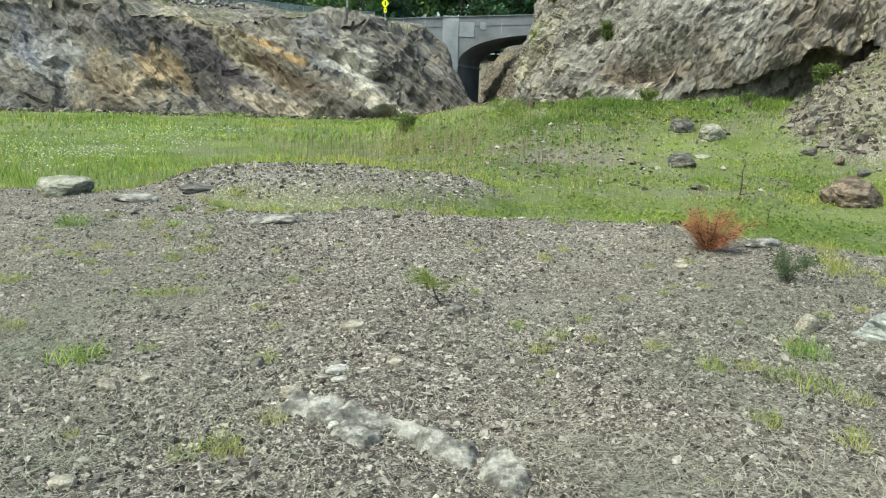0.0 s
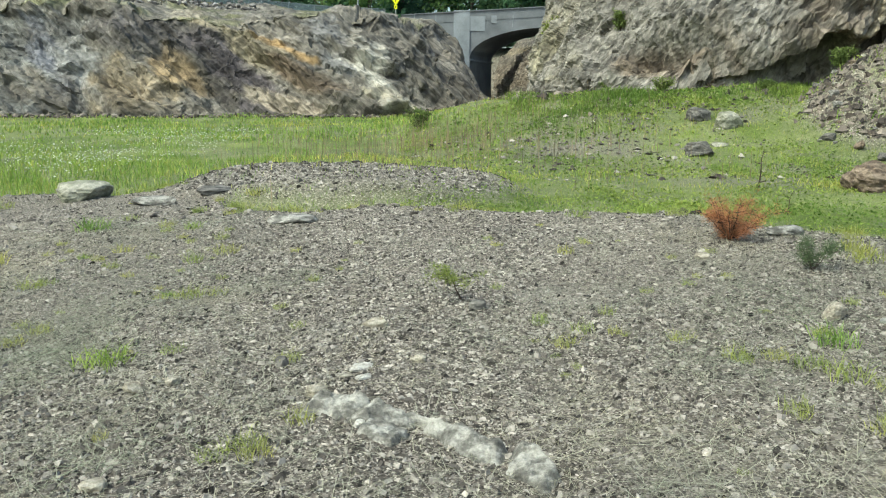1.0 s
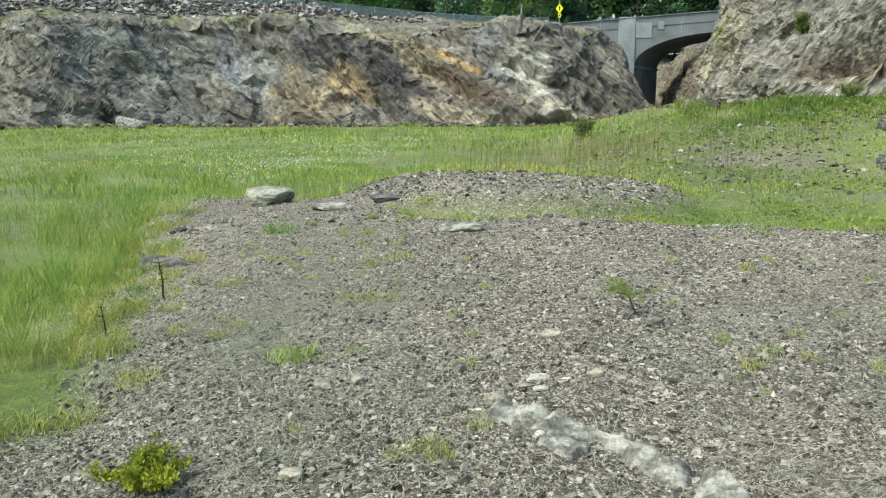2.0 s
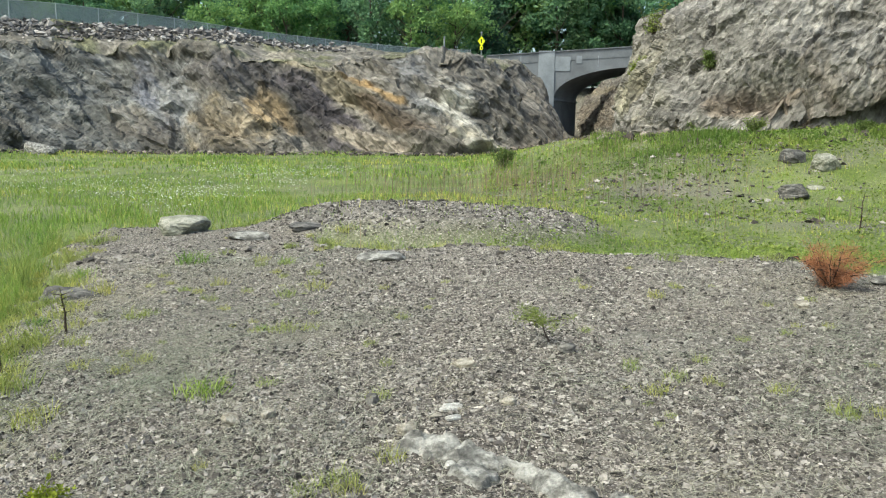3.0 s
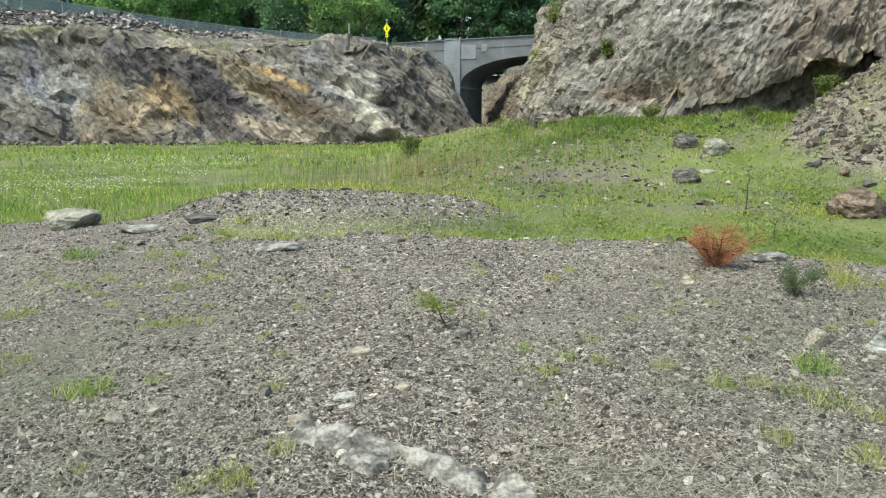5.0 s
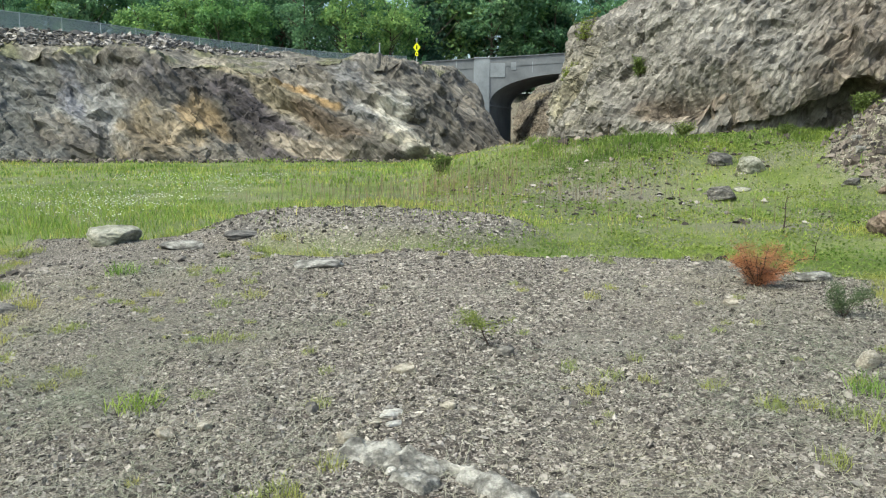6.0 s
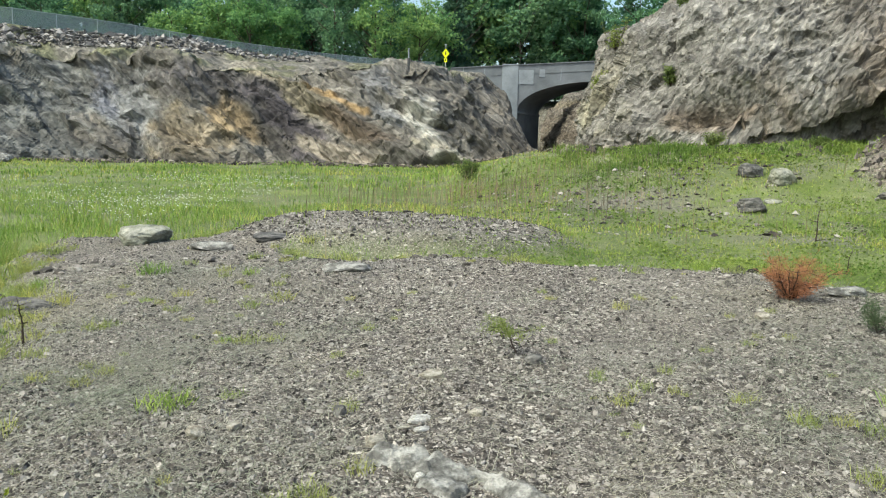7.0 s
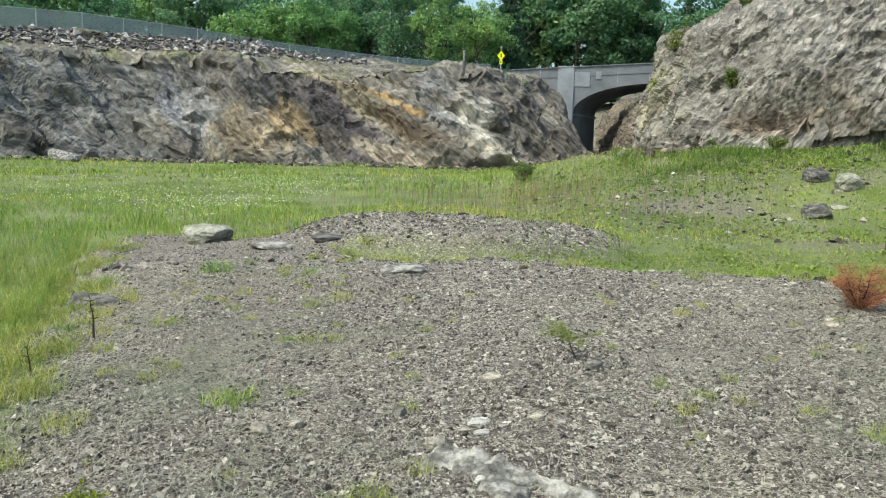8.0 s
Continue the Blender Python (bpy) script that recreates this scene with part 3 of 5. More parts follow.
# ---- the arch bridge over the cut ----
def build_bridge():
    bridge = tagged(new("arch_bridge"), "grey concrete arch bridge spanning the rock cut", "bridge")
    x_l, x_r, z_s, rise = 8.25, 28.4, 6.0, 3.45
    cx, half = (x_l + x_r) / 2, (x_r - x_l) / 2
    y0, depth, skew = 90.0, 8.5, 0.40
    seg = 40
    ang = np.linspace(math.pi, 0, seg + 1)
    arch = [(cx + half * math.cos(a), z_s + rise * math.sin(a)) for a in ang]
    top = 11.15
    # spandrel wall: from the arch line up to the deck, with the solid ends
    outline = [(0.6, 3.0), (x_l, 3.0)] + arch + [(x_r, 3.0), (44, 3.0)]
    bm = bmesh.new()
    tops = [bm.verts.new((x, y0, top - 0.4 + 0.066 * (x - 11.0))) for x, _ in outline]
    lows = [bm.verts.new((x, y0, z)) for x, z in outline]
    for i in range(len(outline) - 1):
        if abs(outline[i][0] - outline[i + 1][0]) > 1e-6:
            bm.faces.new((lows[i], lows[i + 1], tops[i + 1], tops[i]))
    ext = bmesh.ops.extrude_face_region(bm, geom=bm.faces[:])
    for e in ext["geom"]:
        if isinstance(e, bmesh.types.BMVert):
            e.co.y += 0.5
    bmesh.ops.recalc_face_normals(bm, faces=bm.faces[:])
    part("spandrel_wall", bm, CONCRETE, bridge)
    # the vault behind it, skewed to the road; paler colour stands in for missing bounce light
    bm = bmesh.new()
    line = [(x_l, 0.5)] + arch + [(x_r, 0.5)]
    a_ = [bm.verts.new((x, y0 + 0.45, z + 0.002)) for x, z in line]
    b_ = [bm.verts.new((x + depth * skew, y0 + depth, z + 0.002)) for x, z in line]
    for i in range(len(line) - 1):
        bm.faces.new((a_[i], b_[i], b_[i + 1], a_[i + 1]))
    bmesh.ops.solidify(bm, geom=bm.faces[:], thickness=-0.4)
    bmesh.ops.recalc_face_normals(bm, faces=bm.faces[:])
    part("vault", bm, CONCRETE_PALE, bridge, "shaded concrete vault under the road")
    # ledge at the springing
    bm = box_bm(0, 0, 0, 0.25, 1, 0.22, 0.03)
    bmesh.ops.transform(bm, verts=bm.verts[:], matrix=Matrix(((1, depth * skew, 0, x_l - 0.02), (0, depth - 0.6, 0, y0 + 0.5), (0, 0, 1, z_s - 0.3), (0, 0, 0, 1))))
    part("springing_ledge", bm, CONCRETE_PALE, bridge)
    def rising(bm):
        for v in bm.verts:
            v.co.z += 0.066 * (v.co.x - 11.0)
        return bm

    part("parapet", rising(box_bm(0.6, y0 - 0.05, top - 1.0, 44, y0 + 0.3, top + 0.0, 0.02)), CONCRETE, bridge)
    part("coping", rising(box_bm(0.55, y0 - 0.18, top + 0.004, 44, y0 + 0.36, top + 0.13, 0.03)), CONCRETE, bridge)
    part("pilaster", box_bm(6.4, y0 - 0.13, 5.0, 8.2, y0 + 0.02, 11.12, 0.02), CONCRETE_PALE, bridge, "pale blue-grey concrete pilaster")
    part("patch_panel", box_bm(8.25, y0 - 0.065, 8.9, 9.95, y0 - 0.01, 10.5, 0.005), CONCRETE_PALE, bridge, "pale repaired concrete panel")
    part("patch_panel", box_bm(10.6, y0 - 0.07, 9.75, 11.2, y0 - 0.01, 10.6, 0.005), CONCRETE_PALE, bridge, "pale repaired concrete panel")
    part("deck", box_bm(0.5, y0 + 0.52, 9.6, 60, y0 + depth, 9.95, 0.02), CONCRETE, bridge)
    for x in (2.0, 4.4, 13.0, 16.5, 20.0):
        part("expansion_joint", box_bm(x, y0 - 0.056, 9.4, x + 0.05, y0 - 0.04, 10.6, 0), STEEL, bridge)
    return bridge


bridge = build_bridge()


# ---- trees on the plateau ----
def crown_mesh(name, height, radius, leaves, leaf, seed, mat, conifer=False):
    r = np.random.default_rng(seed)
    if conifer:
        t = r.random(leaves) ** 0.7
        h = height * (1 - t * 0.85)
        rad = radius * t * (0.35 + 0.65 * np.sqrt(r.random(leaves))) * (0.8 + 0.3 * np.sin(h * 5.5))
        a = r.random(leaves) * 2 * np.pi
        c = np.stack([rad * np.cos(a), rad * np.sin(a), h - 0.15 * rad], 1)
    else:
        clumps = 46
        d = r.normal(size=(clumps, 3))
        d /= np.linalg.norm(d, axis=1)[:, None]
        cc = d * (r.random((clumps, 1)) ** 0.4) * [radius, radius, height * 0.40] + [0, 0, height * 0.60]
        cr = radius * (0.22 + 0.24 * r.random(clumps))
        pick = r.integers(0, clumps, leaves)
        d = r.normal(size=(leaves, 3))
        d /= np.linalg.norm(d, axis=1)[:, None]
        c = cc[pick] + d * (cr[pick] * (0.6 + 0.45 * r.random(leaves)))[:, None] * [1, 1, 0.7]
    n = r.normal(size=(leaves, 3)) + [0, 0, 0.9]
    n /= np.linalg.norm(n, axis=1)[:, None]
    a = np.cross(n, r.normal(size=(leaves, 3)))
    a /= np.linalg.norm(a, axis=1)[:, None]
    b = np.cross(n, a)
    s = (leaf * (0.6 + 0.8 * r.random(leaves)))[:, None]
    v = np.stack([c - a * s, c - b * s * 0.55 + n * s * 0.12, c + a * s, c + b * s * 0.55 + n * s * 0.12], 1).reshape(-1, 3)
    me = mesh_of(name, v, np.arange(leaves * 4).reshape(-1, 4))
    me.materials.append(mat)
    return me


def trunk_mesh(name, height, radius, seed):
    r = np.random.default_rng(seed)
    zs = np.linspace(0, height * 0.85, 9)
    pts = np.stack([np.cumsum(r.normal(0, 0.10, 9)), np.cumsum(r.normal(0, 0.10, 9)), zs], 1)
    pts[0, :2] = 0
    pieces = [tube(pts, np.linspace(radius, radius * 0.2, 9), 8)]
    for i in range(9):
        k = 2 + i % 6
        a = r.random() * 6.28
        ln = height * (0.18 + 0.16 * r.random())
        s = np.linspace(0, 1, 5)[:, None]
        limb = pts[k] + s * ln * np.array([[math.cos(a), math.sin(a), 0.55]]) + s ** 2 * [[0, 0, ln * 0.25]]
        pieces.append(tube(limb, np.linspace(radius * 0.36, radius * 0.06, 5), 5))
    v, f = join(pieces)
    me = mesh_of(name, v, f, True)
    me.materials.append(BARK)
    return me


def build_trees():
    kinds = []
    for i, (h, rad, mat, leaf, con) in enumerate(((14, 4.3, LEAF_MID, 0.27, 0), (15.5, 4.0, LEAF_MID, 0.27, 0), (12.5, 4.6, LEAF_BRIGHT, 0.25, 0), (14.0, 3.8, LEAF_BRIGHT, 0.25, 0), (16, 3.0, LEAF_DARK, 0.25, 1))):
        kinds.append((crown_mesh("crown", h, rad, 3000, leaf * 1.08, 300 + i, mat, bool(con)), trunk_mesh("trunk", h, 0.24, 400 + i), con))
    labels = ("broad-leaved tree in full green summer leaf", "tall leafy green tree behind the fence", "bright green maple at the forest edge", "light green leafy tree at the roadside", "dark green conifer in the wood")
    r = np.random.default_rng(5)
    spots = []
    for row, (y, gap) in enumerate(((103, 6.2), (111, 5.0), (119, 4.6))):
        x = -78 + row * 2
        while x < 46:
            spots.append((x + r.normal(0, 1.0), y + r.normal(0, 1.6) - 0.10 * max(0, -30 - x) * 2.2, row))
            x += gap * (0.8 + 0.4 * r.random())
    for x, y, row in spots:
        if 1 < x < 26:
            y = max(y, 124 + 3 * row)
        k = int(r.choice([2, 3, 0, 1, 4], p=[(0.28, 0.24, 0.22, 0.18, 0.08), (0.1, 0.12, 0.33, 0.33, 0.12), (0.02, 0.05, 0.35, 0.36, 0.22)][row]))
        crown, trunk, con = kinds[k]
        tree = tagged(new("tree"), labels[k], "tree", "trees of the wood behind the bridge")
        part("trunk", trunk, BARK, tree)
        part("crown", crown, None, tree)
        s = (0.80, 0.98, 1.12)[row] * (0.85 + 0.3 * r.random()) * (1.42 if 1 < x < 26 else 1.0)
        tree.matrix_world = Matrix.LocRotScale((x, y, 9.9 if y < 113 else 9.9), Euler((0, 0, r.random() * 6.28)), (s, s, s * (0.92 + 0.2 * r.random())))


build_trees()


def build_underwood():
    """Dark undergrowth along the edge of the wood."""
    n = 26000
    r = np.random.default_rng(9)
    x = -85 + 132 * r.random(n)
    y = 106 + 16 * r.random(n) - 0.22 * np.maximum(0, -30 - x)
    z = 10 + 4.2 * r.random(n) ** 1.4 * (0.6 + 0.5 * np.sin(x * 0.7) ** 2)
    y = np.where((x > 1) & (x < 27), y + 16, y)
    c = np.stack([x, y, z], 1)
    nn = r.normal(size=(n, 3))
    nn /= np.linalg.norm(nn, axis=1)[:, None]
    a = np.cross(nn, r.normal(size=(n, 3)))
    a /= np.linalg.norm(a, axis=1)[:, None]
    b = np.cross(nn, a)
    s = 0.42
    v = np.stack([c - a * s, c - b * s * 0.6, c + a * s, c + b * s * 0.6], 1).reshape(-1, 3)
    me = mesh_of("undergrowth", v, np.arange(n * 4).reshape(-1, 4))
    me.materials.append(LEAF_MID)
    tagged(new("undergrowth", me), "dark green undergrowth at the edge of the wood", "bushes", "", "stuff")


build_underwood()

MESH_WIRE, _nt, _b = material("chain link", 0.5)
_b.inputs["Base Color"].default_value = (0.33, 0.37, 0.38, 1)
_b.inputs["Metallic"].default_value = 0.4
_co = object_coords(_nt)
_w = noise_node(_nt, 90, 2, 0.5, _co)
_tr = _nt.nodes.new("ShaderNodeBsdfTransparent")
_ms = _nt.nodes.new("ShaderNodeMixShader")
_nt.links.new(ramp(_nt, _w.outputs[0], (0.42, grey(0)), (0.60, grey(0.9))), _ms.inputs[0])
_nt.links.new(_tr.outputs[0], _ms.inputs[1])
_nt.links.new(_b.outputs[0], _ms.inputs[2])
_nt.links.new(_ms.outputs[0], _nt.nodes["Material Output"].inputs[0])


def build_fence():
    fence = tagged(new("chain_link_fence"), "galvanised chain-link fence along the top of the cliff", "fence")
    line = [(-60, 46.5, 9.3), (-46, 51, 9.4), (-36, 55.3, 9.45), (-31.5, 58.5, 9.55), (-26, 64.5, 9.5), (-20, 72, 9.3), (-13, 79, 9.2), (-6.5, 85, 9.3), (-1.2, 89.4, 9.6)]
    p = np.asarray(line, float)
    d = np.concatenate([[0], np.cumsum(np.linalg.norm(np.diff(p, axis=0), axis=1))])
    pts = np.stack([np.interp(np.linspace(0, d[-1], 25), d, p[:, a]) for a in range(3)], 1)
    h = 1.5
    post = mesh_of("post", *tube([(0, 0, -0.6), (0, 0, h * 0.5), (0, 0, h + 0.05)], [0.04, 0.04, 0.04], 8), True)
    post.materials.append(STEEL)
    for p in pts:
        o = part("post", post, STEEL, fence)
        o.location = p
    for a, b in zip(pts, pts[1:]):
        v, f = tube([a + [0, 0, h], (a + b) / 2 + [0, 0, h], b + [0, 0, h]], [0.025] * 3, 6)
        part("top_rail", mesh_of("top_rail", v, f, True), STEEL, fence)
        v = np.array([a - [0, 0, 0.3], b - [0, 0, 0.3], b + [0, 0, h], a + [0, 0, h]])
        w = v + [0.0, 0.012, 0]
        part("wire_mesh", mesh_of("wire_mesh", np.concatenate([v, w]), [[0, 1, 2, 3], [7, 6, 5, 4]]), MESH_WIRE, fence)
    return fence


fence = build_fence()

SIGN_YELLOW = plain_material("sign yellow", (0.72, 0.74, 0.02), 0.5, 0, 12, 0.05)
BLACK = plain_material("black paint", (0.012, 0.012, 0.012), 0.6)


def build_sign():
    s = tagged(new("warning_sign"), "yellow diamond warning sign on a steel post", "road sign")
    s.location = (-0.02, 89.3, 9.6)
    part("post", mesh_of("post", *tube([(0, 0, -0.5), (0, 0, 1.6), (0, 0, 3.35)], [0.05] * 3, 8), True), STEEL, s)
    for name, z, half in (("diamond_plate", 2.45, 0.54), ("arrow_plate", 1.72, 0.24)):
        bm = box_bm(-half * 0.7, -0.085, -half * 0.9, half * 0.7, -0.06, half * 0.9, 0.01)
        if name == "diamond_plate":
            bm.free()
            bm = bmesh.new()
            bmesh.ops.create_cube(bm, size=1, matrix=Matrix.Rotation(math.pi / 4, 4, "Y") @ Matrix.Diagonal((half * 1.41, 0.025, half * 1.41, 1)))
            bmesh.ops.scale(bm, vec=(0.78, 1, 1), verts=bm.verts[:])
            bmesh.ops.translate(bm, vec=(0, -0.075, 0), verts=bm.verts[:])
        plate = part(name, bm, SIGN_YELLOW, s)
        plate.location.z = z
        mark = part("symbol", box_bm(-0.06, -0.094, -0.2 * half / 0.54, 0.06, -0.089, 0.22 * half / 0.54, 0.0), BLACK, plate, "black symbol")
    part("cap", box_bm(-0.12, -0.1, 3.32, 0.12, 0.1, 3.46, 0.02), STEEL, s)
    return s


sign = build_sign()
light_pole = tagged(new("utility_post"), "pale grey steel post beside the fence", "post")
light_pole.location = (-3.93, 85.2, 9.2)
part("pole", mesh_of("pole", *tube([(0, 0, -0.9), (0, 0, 1), (0, 0, 2.75)], [0.09, 0.085, 0.08], 8), True), CONCRETE_PALE, light_pole)
part("cap", box_bm(-0.11, -0.11, 2.73, 0.11, 0.11, 2.83, 0.02), STEEL, light_pole)


# ---- stones ----
def stone_mesh(name, seed, size, detail=4, rough=0.26, material_=None, cuts=6, blocky=3.2):
    """A broken rock: a ball cut by random planes, with cracks and fine relief. size: full extents."""
    bm = bmesh.new()
    bmesh.ops.create_icosphere(bm, subdivisions=detail, radius=1)
    v = np.array([x.co[:] for x in bm.verts])
    r = np.random.default_rng(seed)
    v = v / ((np.abs(v) ** blocky).sum(1) ** (1 / blocky))[:, None]
    for _ in range(cuts):
        n = r.normal(size=3)
        n /= np.linalg.norm(n)
        d = 0.55 + 0.40 * r.random()
        over = np.maximum(v @ n - d, 0)
        v = v - over[:, None] * n * 0.93
    nrm = v / (np.linalg.norm(v, axis=1)[:, None] + 1e-9)
    h, _ = facets(v * 2.4 + seed, 0.5, seed % 50)
    h2, _ = facets(v * 6.5 + seed, 0.5, seed % 40 + 3)
    v = v + nrm * (rough * (0.5 * h + 0.28 * h2 + 0.25 * fbm(v * 2 + seed, 3, 4)))[:, None]
    ext = v.max(0) - v.min(0)
    v = (v - (v.max(0) + v.min(0)) / 2) / ext * np.asarray(size)
    for x, c in zip(bm.verts, v):
        x.co = c
    me = bpy.data.meshes.new(name)
    bm.to_mesh(me)
    bm.free()
    if material_:
        me.materials.append(material_)
    return me


def veined_material(name, a, b_, c_, scale=5.0, stretch=(1, 2.6, 3.2)):
    """Foliated rock with slanting pale and dark bands and dark cracks."""
    m, nt, b = material(name, 0.8)
    co = object_coords(nt)
    mp = nt.nodes.new("ShaderNodeMapping")
    mp.inputs["Rotation"].default_value = (0.3, 0.5, 0.6)
    mp.inputs["Scale"].default_value = stretch
    nt.links.new(co, mp.inputs[0])
    n1 = noise_node(nt, scale, 8, 0.65, mp.outputs[0])
    n2 = noise_node(nt, scale * 9, 6, 0.7, co)
    c = ramp(nt, n1.outputs[0], (0.30, a), (0.47, b_), (0.58, c_), (0.75, tuple(min(0.8, v * 1.3) for v in c_)))
    c = mix(nt, c, ramp(nt, n2.outputs[0], (0.3, grey(0.6)), (0.7, grey(1.3))), 1.0, "MULTIPLY")
    nt.links.new(c, b.inputs["Base Color"])
    bump(nt, b, mix(nt, n1.outputs[0], n2.outputs[0], 0.4), 0.8, 0.03)
    return m


PALE_VEINED = veined_material("pale banded rock", (0.036, 0.034, 0.032), (0.145, 0.139, 0.129), (0.33, 0.32, 0.30), 7, (1, 1.6, 1.8))
BLUE_VEINED = veined_material("blue-grey banded rock", (0.06, 0.064, 0.064), (0.22, 0.232, 0.228), (0.38, 0.39, 0.378), 3.6, (0.8, 1.8, 3.0))
BROWN_ROCK = veined_material("rust-brown rock", (0.035, 0.026, 0.020), (0.115, 0.085, 0.066), (0.21, 0.165, 0.128), 3)
DARK_ROCK = veined_material("dark slate rock", (0.030, 0.029, 0.028), (0.080, 0.076, 0.073), (0.17, 0.16, 0.15), 4)
MOSSY = veined_material("lichen-covered rock", (0.08, 0.08, 0.06), (0.20, 0.20, 0.155), (0.33, 0.32, 0.275), 3, (1, 1.3, 1.5))
CREAM = veined_material("cream stone", (0.17, 0.145, 0.11), (0.29, 0.26, 0.21), (0.42, 0.385, 0.33), 14)
WHITE_STONE = veined_material("white quartz stone", (0.30, 0.28, 0.26), (0.43, 0.41, 0.38), (0.56, 0.54, 0.51), 12)


def zg(x, y):
    return float(ground_height(np.array([x]), np.array([y]))[0])


def boulder(name, label, x, y, size, turn, seed, mat, sink=0.3, tilt=0.0, detail=4, rough=0.22, group=""):
    ob = new(name, stone_mesh(name, seed, size, detail, rough, mat))
    ob.matrix_world = Matrix.LocRotScale((x, y, zg(x, y) + size[2] * (0.5 - sink)), Euler((radians(tilt), radians(tilt * 0.6), radians(turn))), None)
    return tagged(ob, label, "rock", group)


def build_outcrop():
    """The pale ledge of bedrock that breaks the gravel near the camera."""
    n, k = 230, 100
    a, c = np.meshgrid(np.linspace(-0.10, 1.46, n), np.linspace(-0.30, 0.32, k))
    co = np.stack([a.ravel(), c.ravel(), a.ravel() * 0], 1)
    rough = fbm(co * [7, 9, 1], 4, 29).reshape(a.shape)
    # the crest bows away from the line between its ends; the face slopes down from it
    back = 0.135 * np.sin(np.pi * np.clip(a / 1.36, 0, 1)) ** 0.8 + 0.022 * np.sin(13 * a) + 0.02 * rough
    width = 0.115 + 0.03 * np.sin(6.0 * a + 0.8) + 0.045 * rough
    s = (back - c) / np.clip(width, 0.06, 1)
    body = step(-0.16, 0.04, s) * (1 - 0.45 * np.clip(s, 0, 1)) * step(1.22, 0.98, s)
    body = body * step(-0.06, 0.03, a) * step(1.40, 1.33, a)
    body = body * (1 - 0.95 * np.exp(-((a - 0.58) / 0.045) ** 2) * step(0.15, 0.4, s)) * (1 - 0.8 * np.exp(-((a - 1.10 + 0.3 * c) / 0.035) ** 2)) * (1 - 0.5 * np.exp(-((a - 0.26 - 0.4 * c) / 0.03) ** 2))
    slab = 0.6 * step(1.25, 0.85, np.maximum(np.abs(a - 0.47) / 0.10, np.abs(c + 0.06) / 0.065) + 0.25 * rough)
    body = np.maximum(body, slab)
    f1, _ = facets(co * [8, 10, 1] + 3, 0.8, 17)
    f2, _ = facets(co * [22, 30, 1] + 9, 0.8, 19)
    h = 0.105 * body - 0.020 + (0.030 * f1 + 0.014 * f2).reshape(a.shape) * (0.12 + body) + 0.008 * rough
    t = math.atan2(-0.80, 1.084)
    gx, gy = 0.156 + a * math.cos(t) - c * math.sin(t), 3.47 + a * math.sin(t) + c * math.cos(t)
    ox, oy = 0.70, 3.08
    z = ground_height(gx, gy) + h - zg(ox, oy)
    ob = tagged(new("rock_outcrop"), "pale weathered bedrock ledge showing through the gravel", "rock")
    ob.location = (ox, oy, zg(ox, oy))
    v, f = np.stack([gx - ox, gy - oy, z], -1).reshape(-1, 3), grid_faces(k, n)
    mid = a.ravel()[f].mean(1)
    for lo, hi in ((-1, 0.58), (0.58, 1.10), (1.10, 9)):
        g = f[(mid >= lo) & (mid < hi)]
        used, inv = np.unique(g, return_inverse=True)
        part("rock_slab", mesh_of("rock_slab", v[used], inv.reshape(g.shape)), PALE_VEINED, ob)


build_outcrop()
boulder("boulder", "flat blue-grey banded boulder beside dry grass", 4.26, 3.98, (1.40, 0.80, 0.40), -6, 77, BLUE_VEINED, 0.56, 4, 5, 0.34)
boulder("boulder", "pale lichen-covered boulder at the edge of the knoll", -4.0, 11.25, (0.78, 0.6, 0.44), 15, 12, MOSSY, 0.40, 4, 5, 0.2)
boulder("boulder", "angular rust-brown boulder in green grass", 8.85, 12.9, (1.25, 0.85, 0.68), 20, 13, BROWN_ROCK, 0.22, 5, 5)
boulder("boulder", "small angular brown rock in the grass", 8.55, 10.2, (0.48, 0.4, 0.40), 50, 14, BROWN_ROCK, 0.2, 8)
boulder("boulder", "small dark rock beside the brown boulder", 9.75, 12.7, (0.5, 0.35, 0.26), 30, 15, DARK_ROCK, 0.2, 5)
boulder("boulder", "dark wedge-shaped rock on pale gravel", 7.65, 18.1, (0.68, 0.5, 0.40), -10, 16, DARK_ROCK, 0.2, -10, 5)
boulder("boulder", "rounded pale lichen-covered boulder on the slope", 9.3, 20.5, (0.80, 0.6, 0.50), 20, 17, MOSSY, 0.2, 3, 5)
boulder("boulder", "low flat pale rock behind the dark wedge", 8.45, 18.8, (0.45, 0.3, 0.12), 0, 18, MOSSY, 0.2, 0)
boulder("boulder", "grey block at the foot of the cliff", 8.8, 21.3, (0.72, 0.5, 0.42), 10, 19, DARK_ROCK, 0.2, 8)
boulder("boulder", "fallen grey slab at the foot of the cliff", -24.9, 43.8, (2.2, 1.1, 0.8), -18, 20, PALE_VEINED, 0.2, 22)
boulder("boulder", "rounded grey slab of bedrock on the knoll edge", -0.6, 8.25, (0.55, 0.35, 0.14), 10, 21, PALE_VEINED, 0.45)
boulder("boulder", "dark flat ledge of slate at the drop", -3.6, 7.2, (0.7, 0.45, 0.30), 12, 15, DARK_ROCK, 0.70)
boulder("boulder", "grey flat stone on the knoll edge", -2.75, 10.4, (0.6, 0.35, 0.18), 5, 23, PALE_VEINED, 0.4)
boulder("boulder", "grey flat stone on the knoll edge", -2.0, 10.7, (0.5, 0.3, 0.15), 25, 24, DARK_ROCK, 0.4)
boulder("stone", "cream stone at the end of the dry grass", 3.35, 4.36, (0.17, 0.13, 0.14), 30, 31, CREAM, 0.2, 6)
boulder("stone", "cream and yellow stone in dry litter", 3.14, 6.05, (0.13, 0.10, 0.08), 5, 32, CREAM, 0.25)
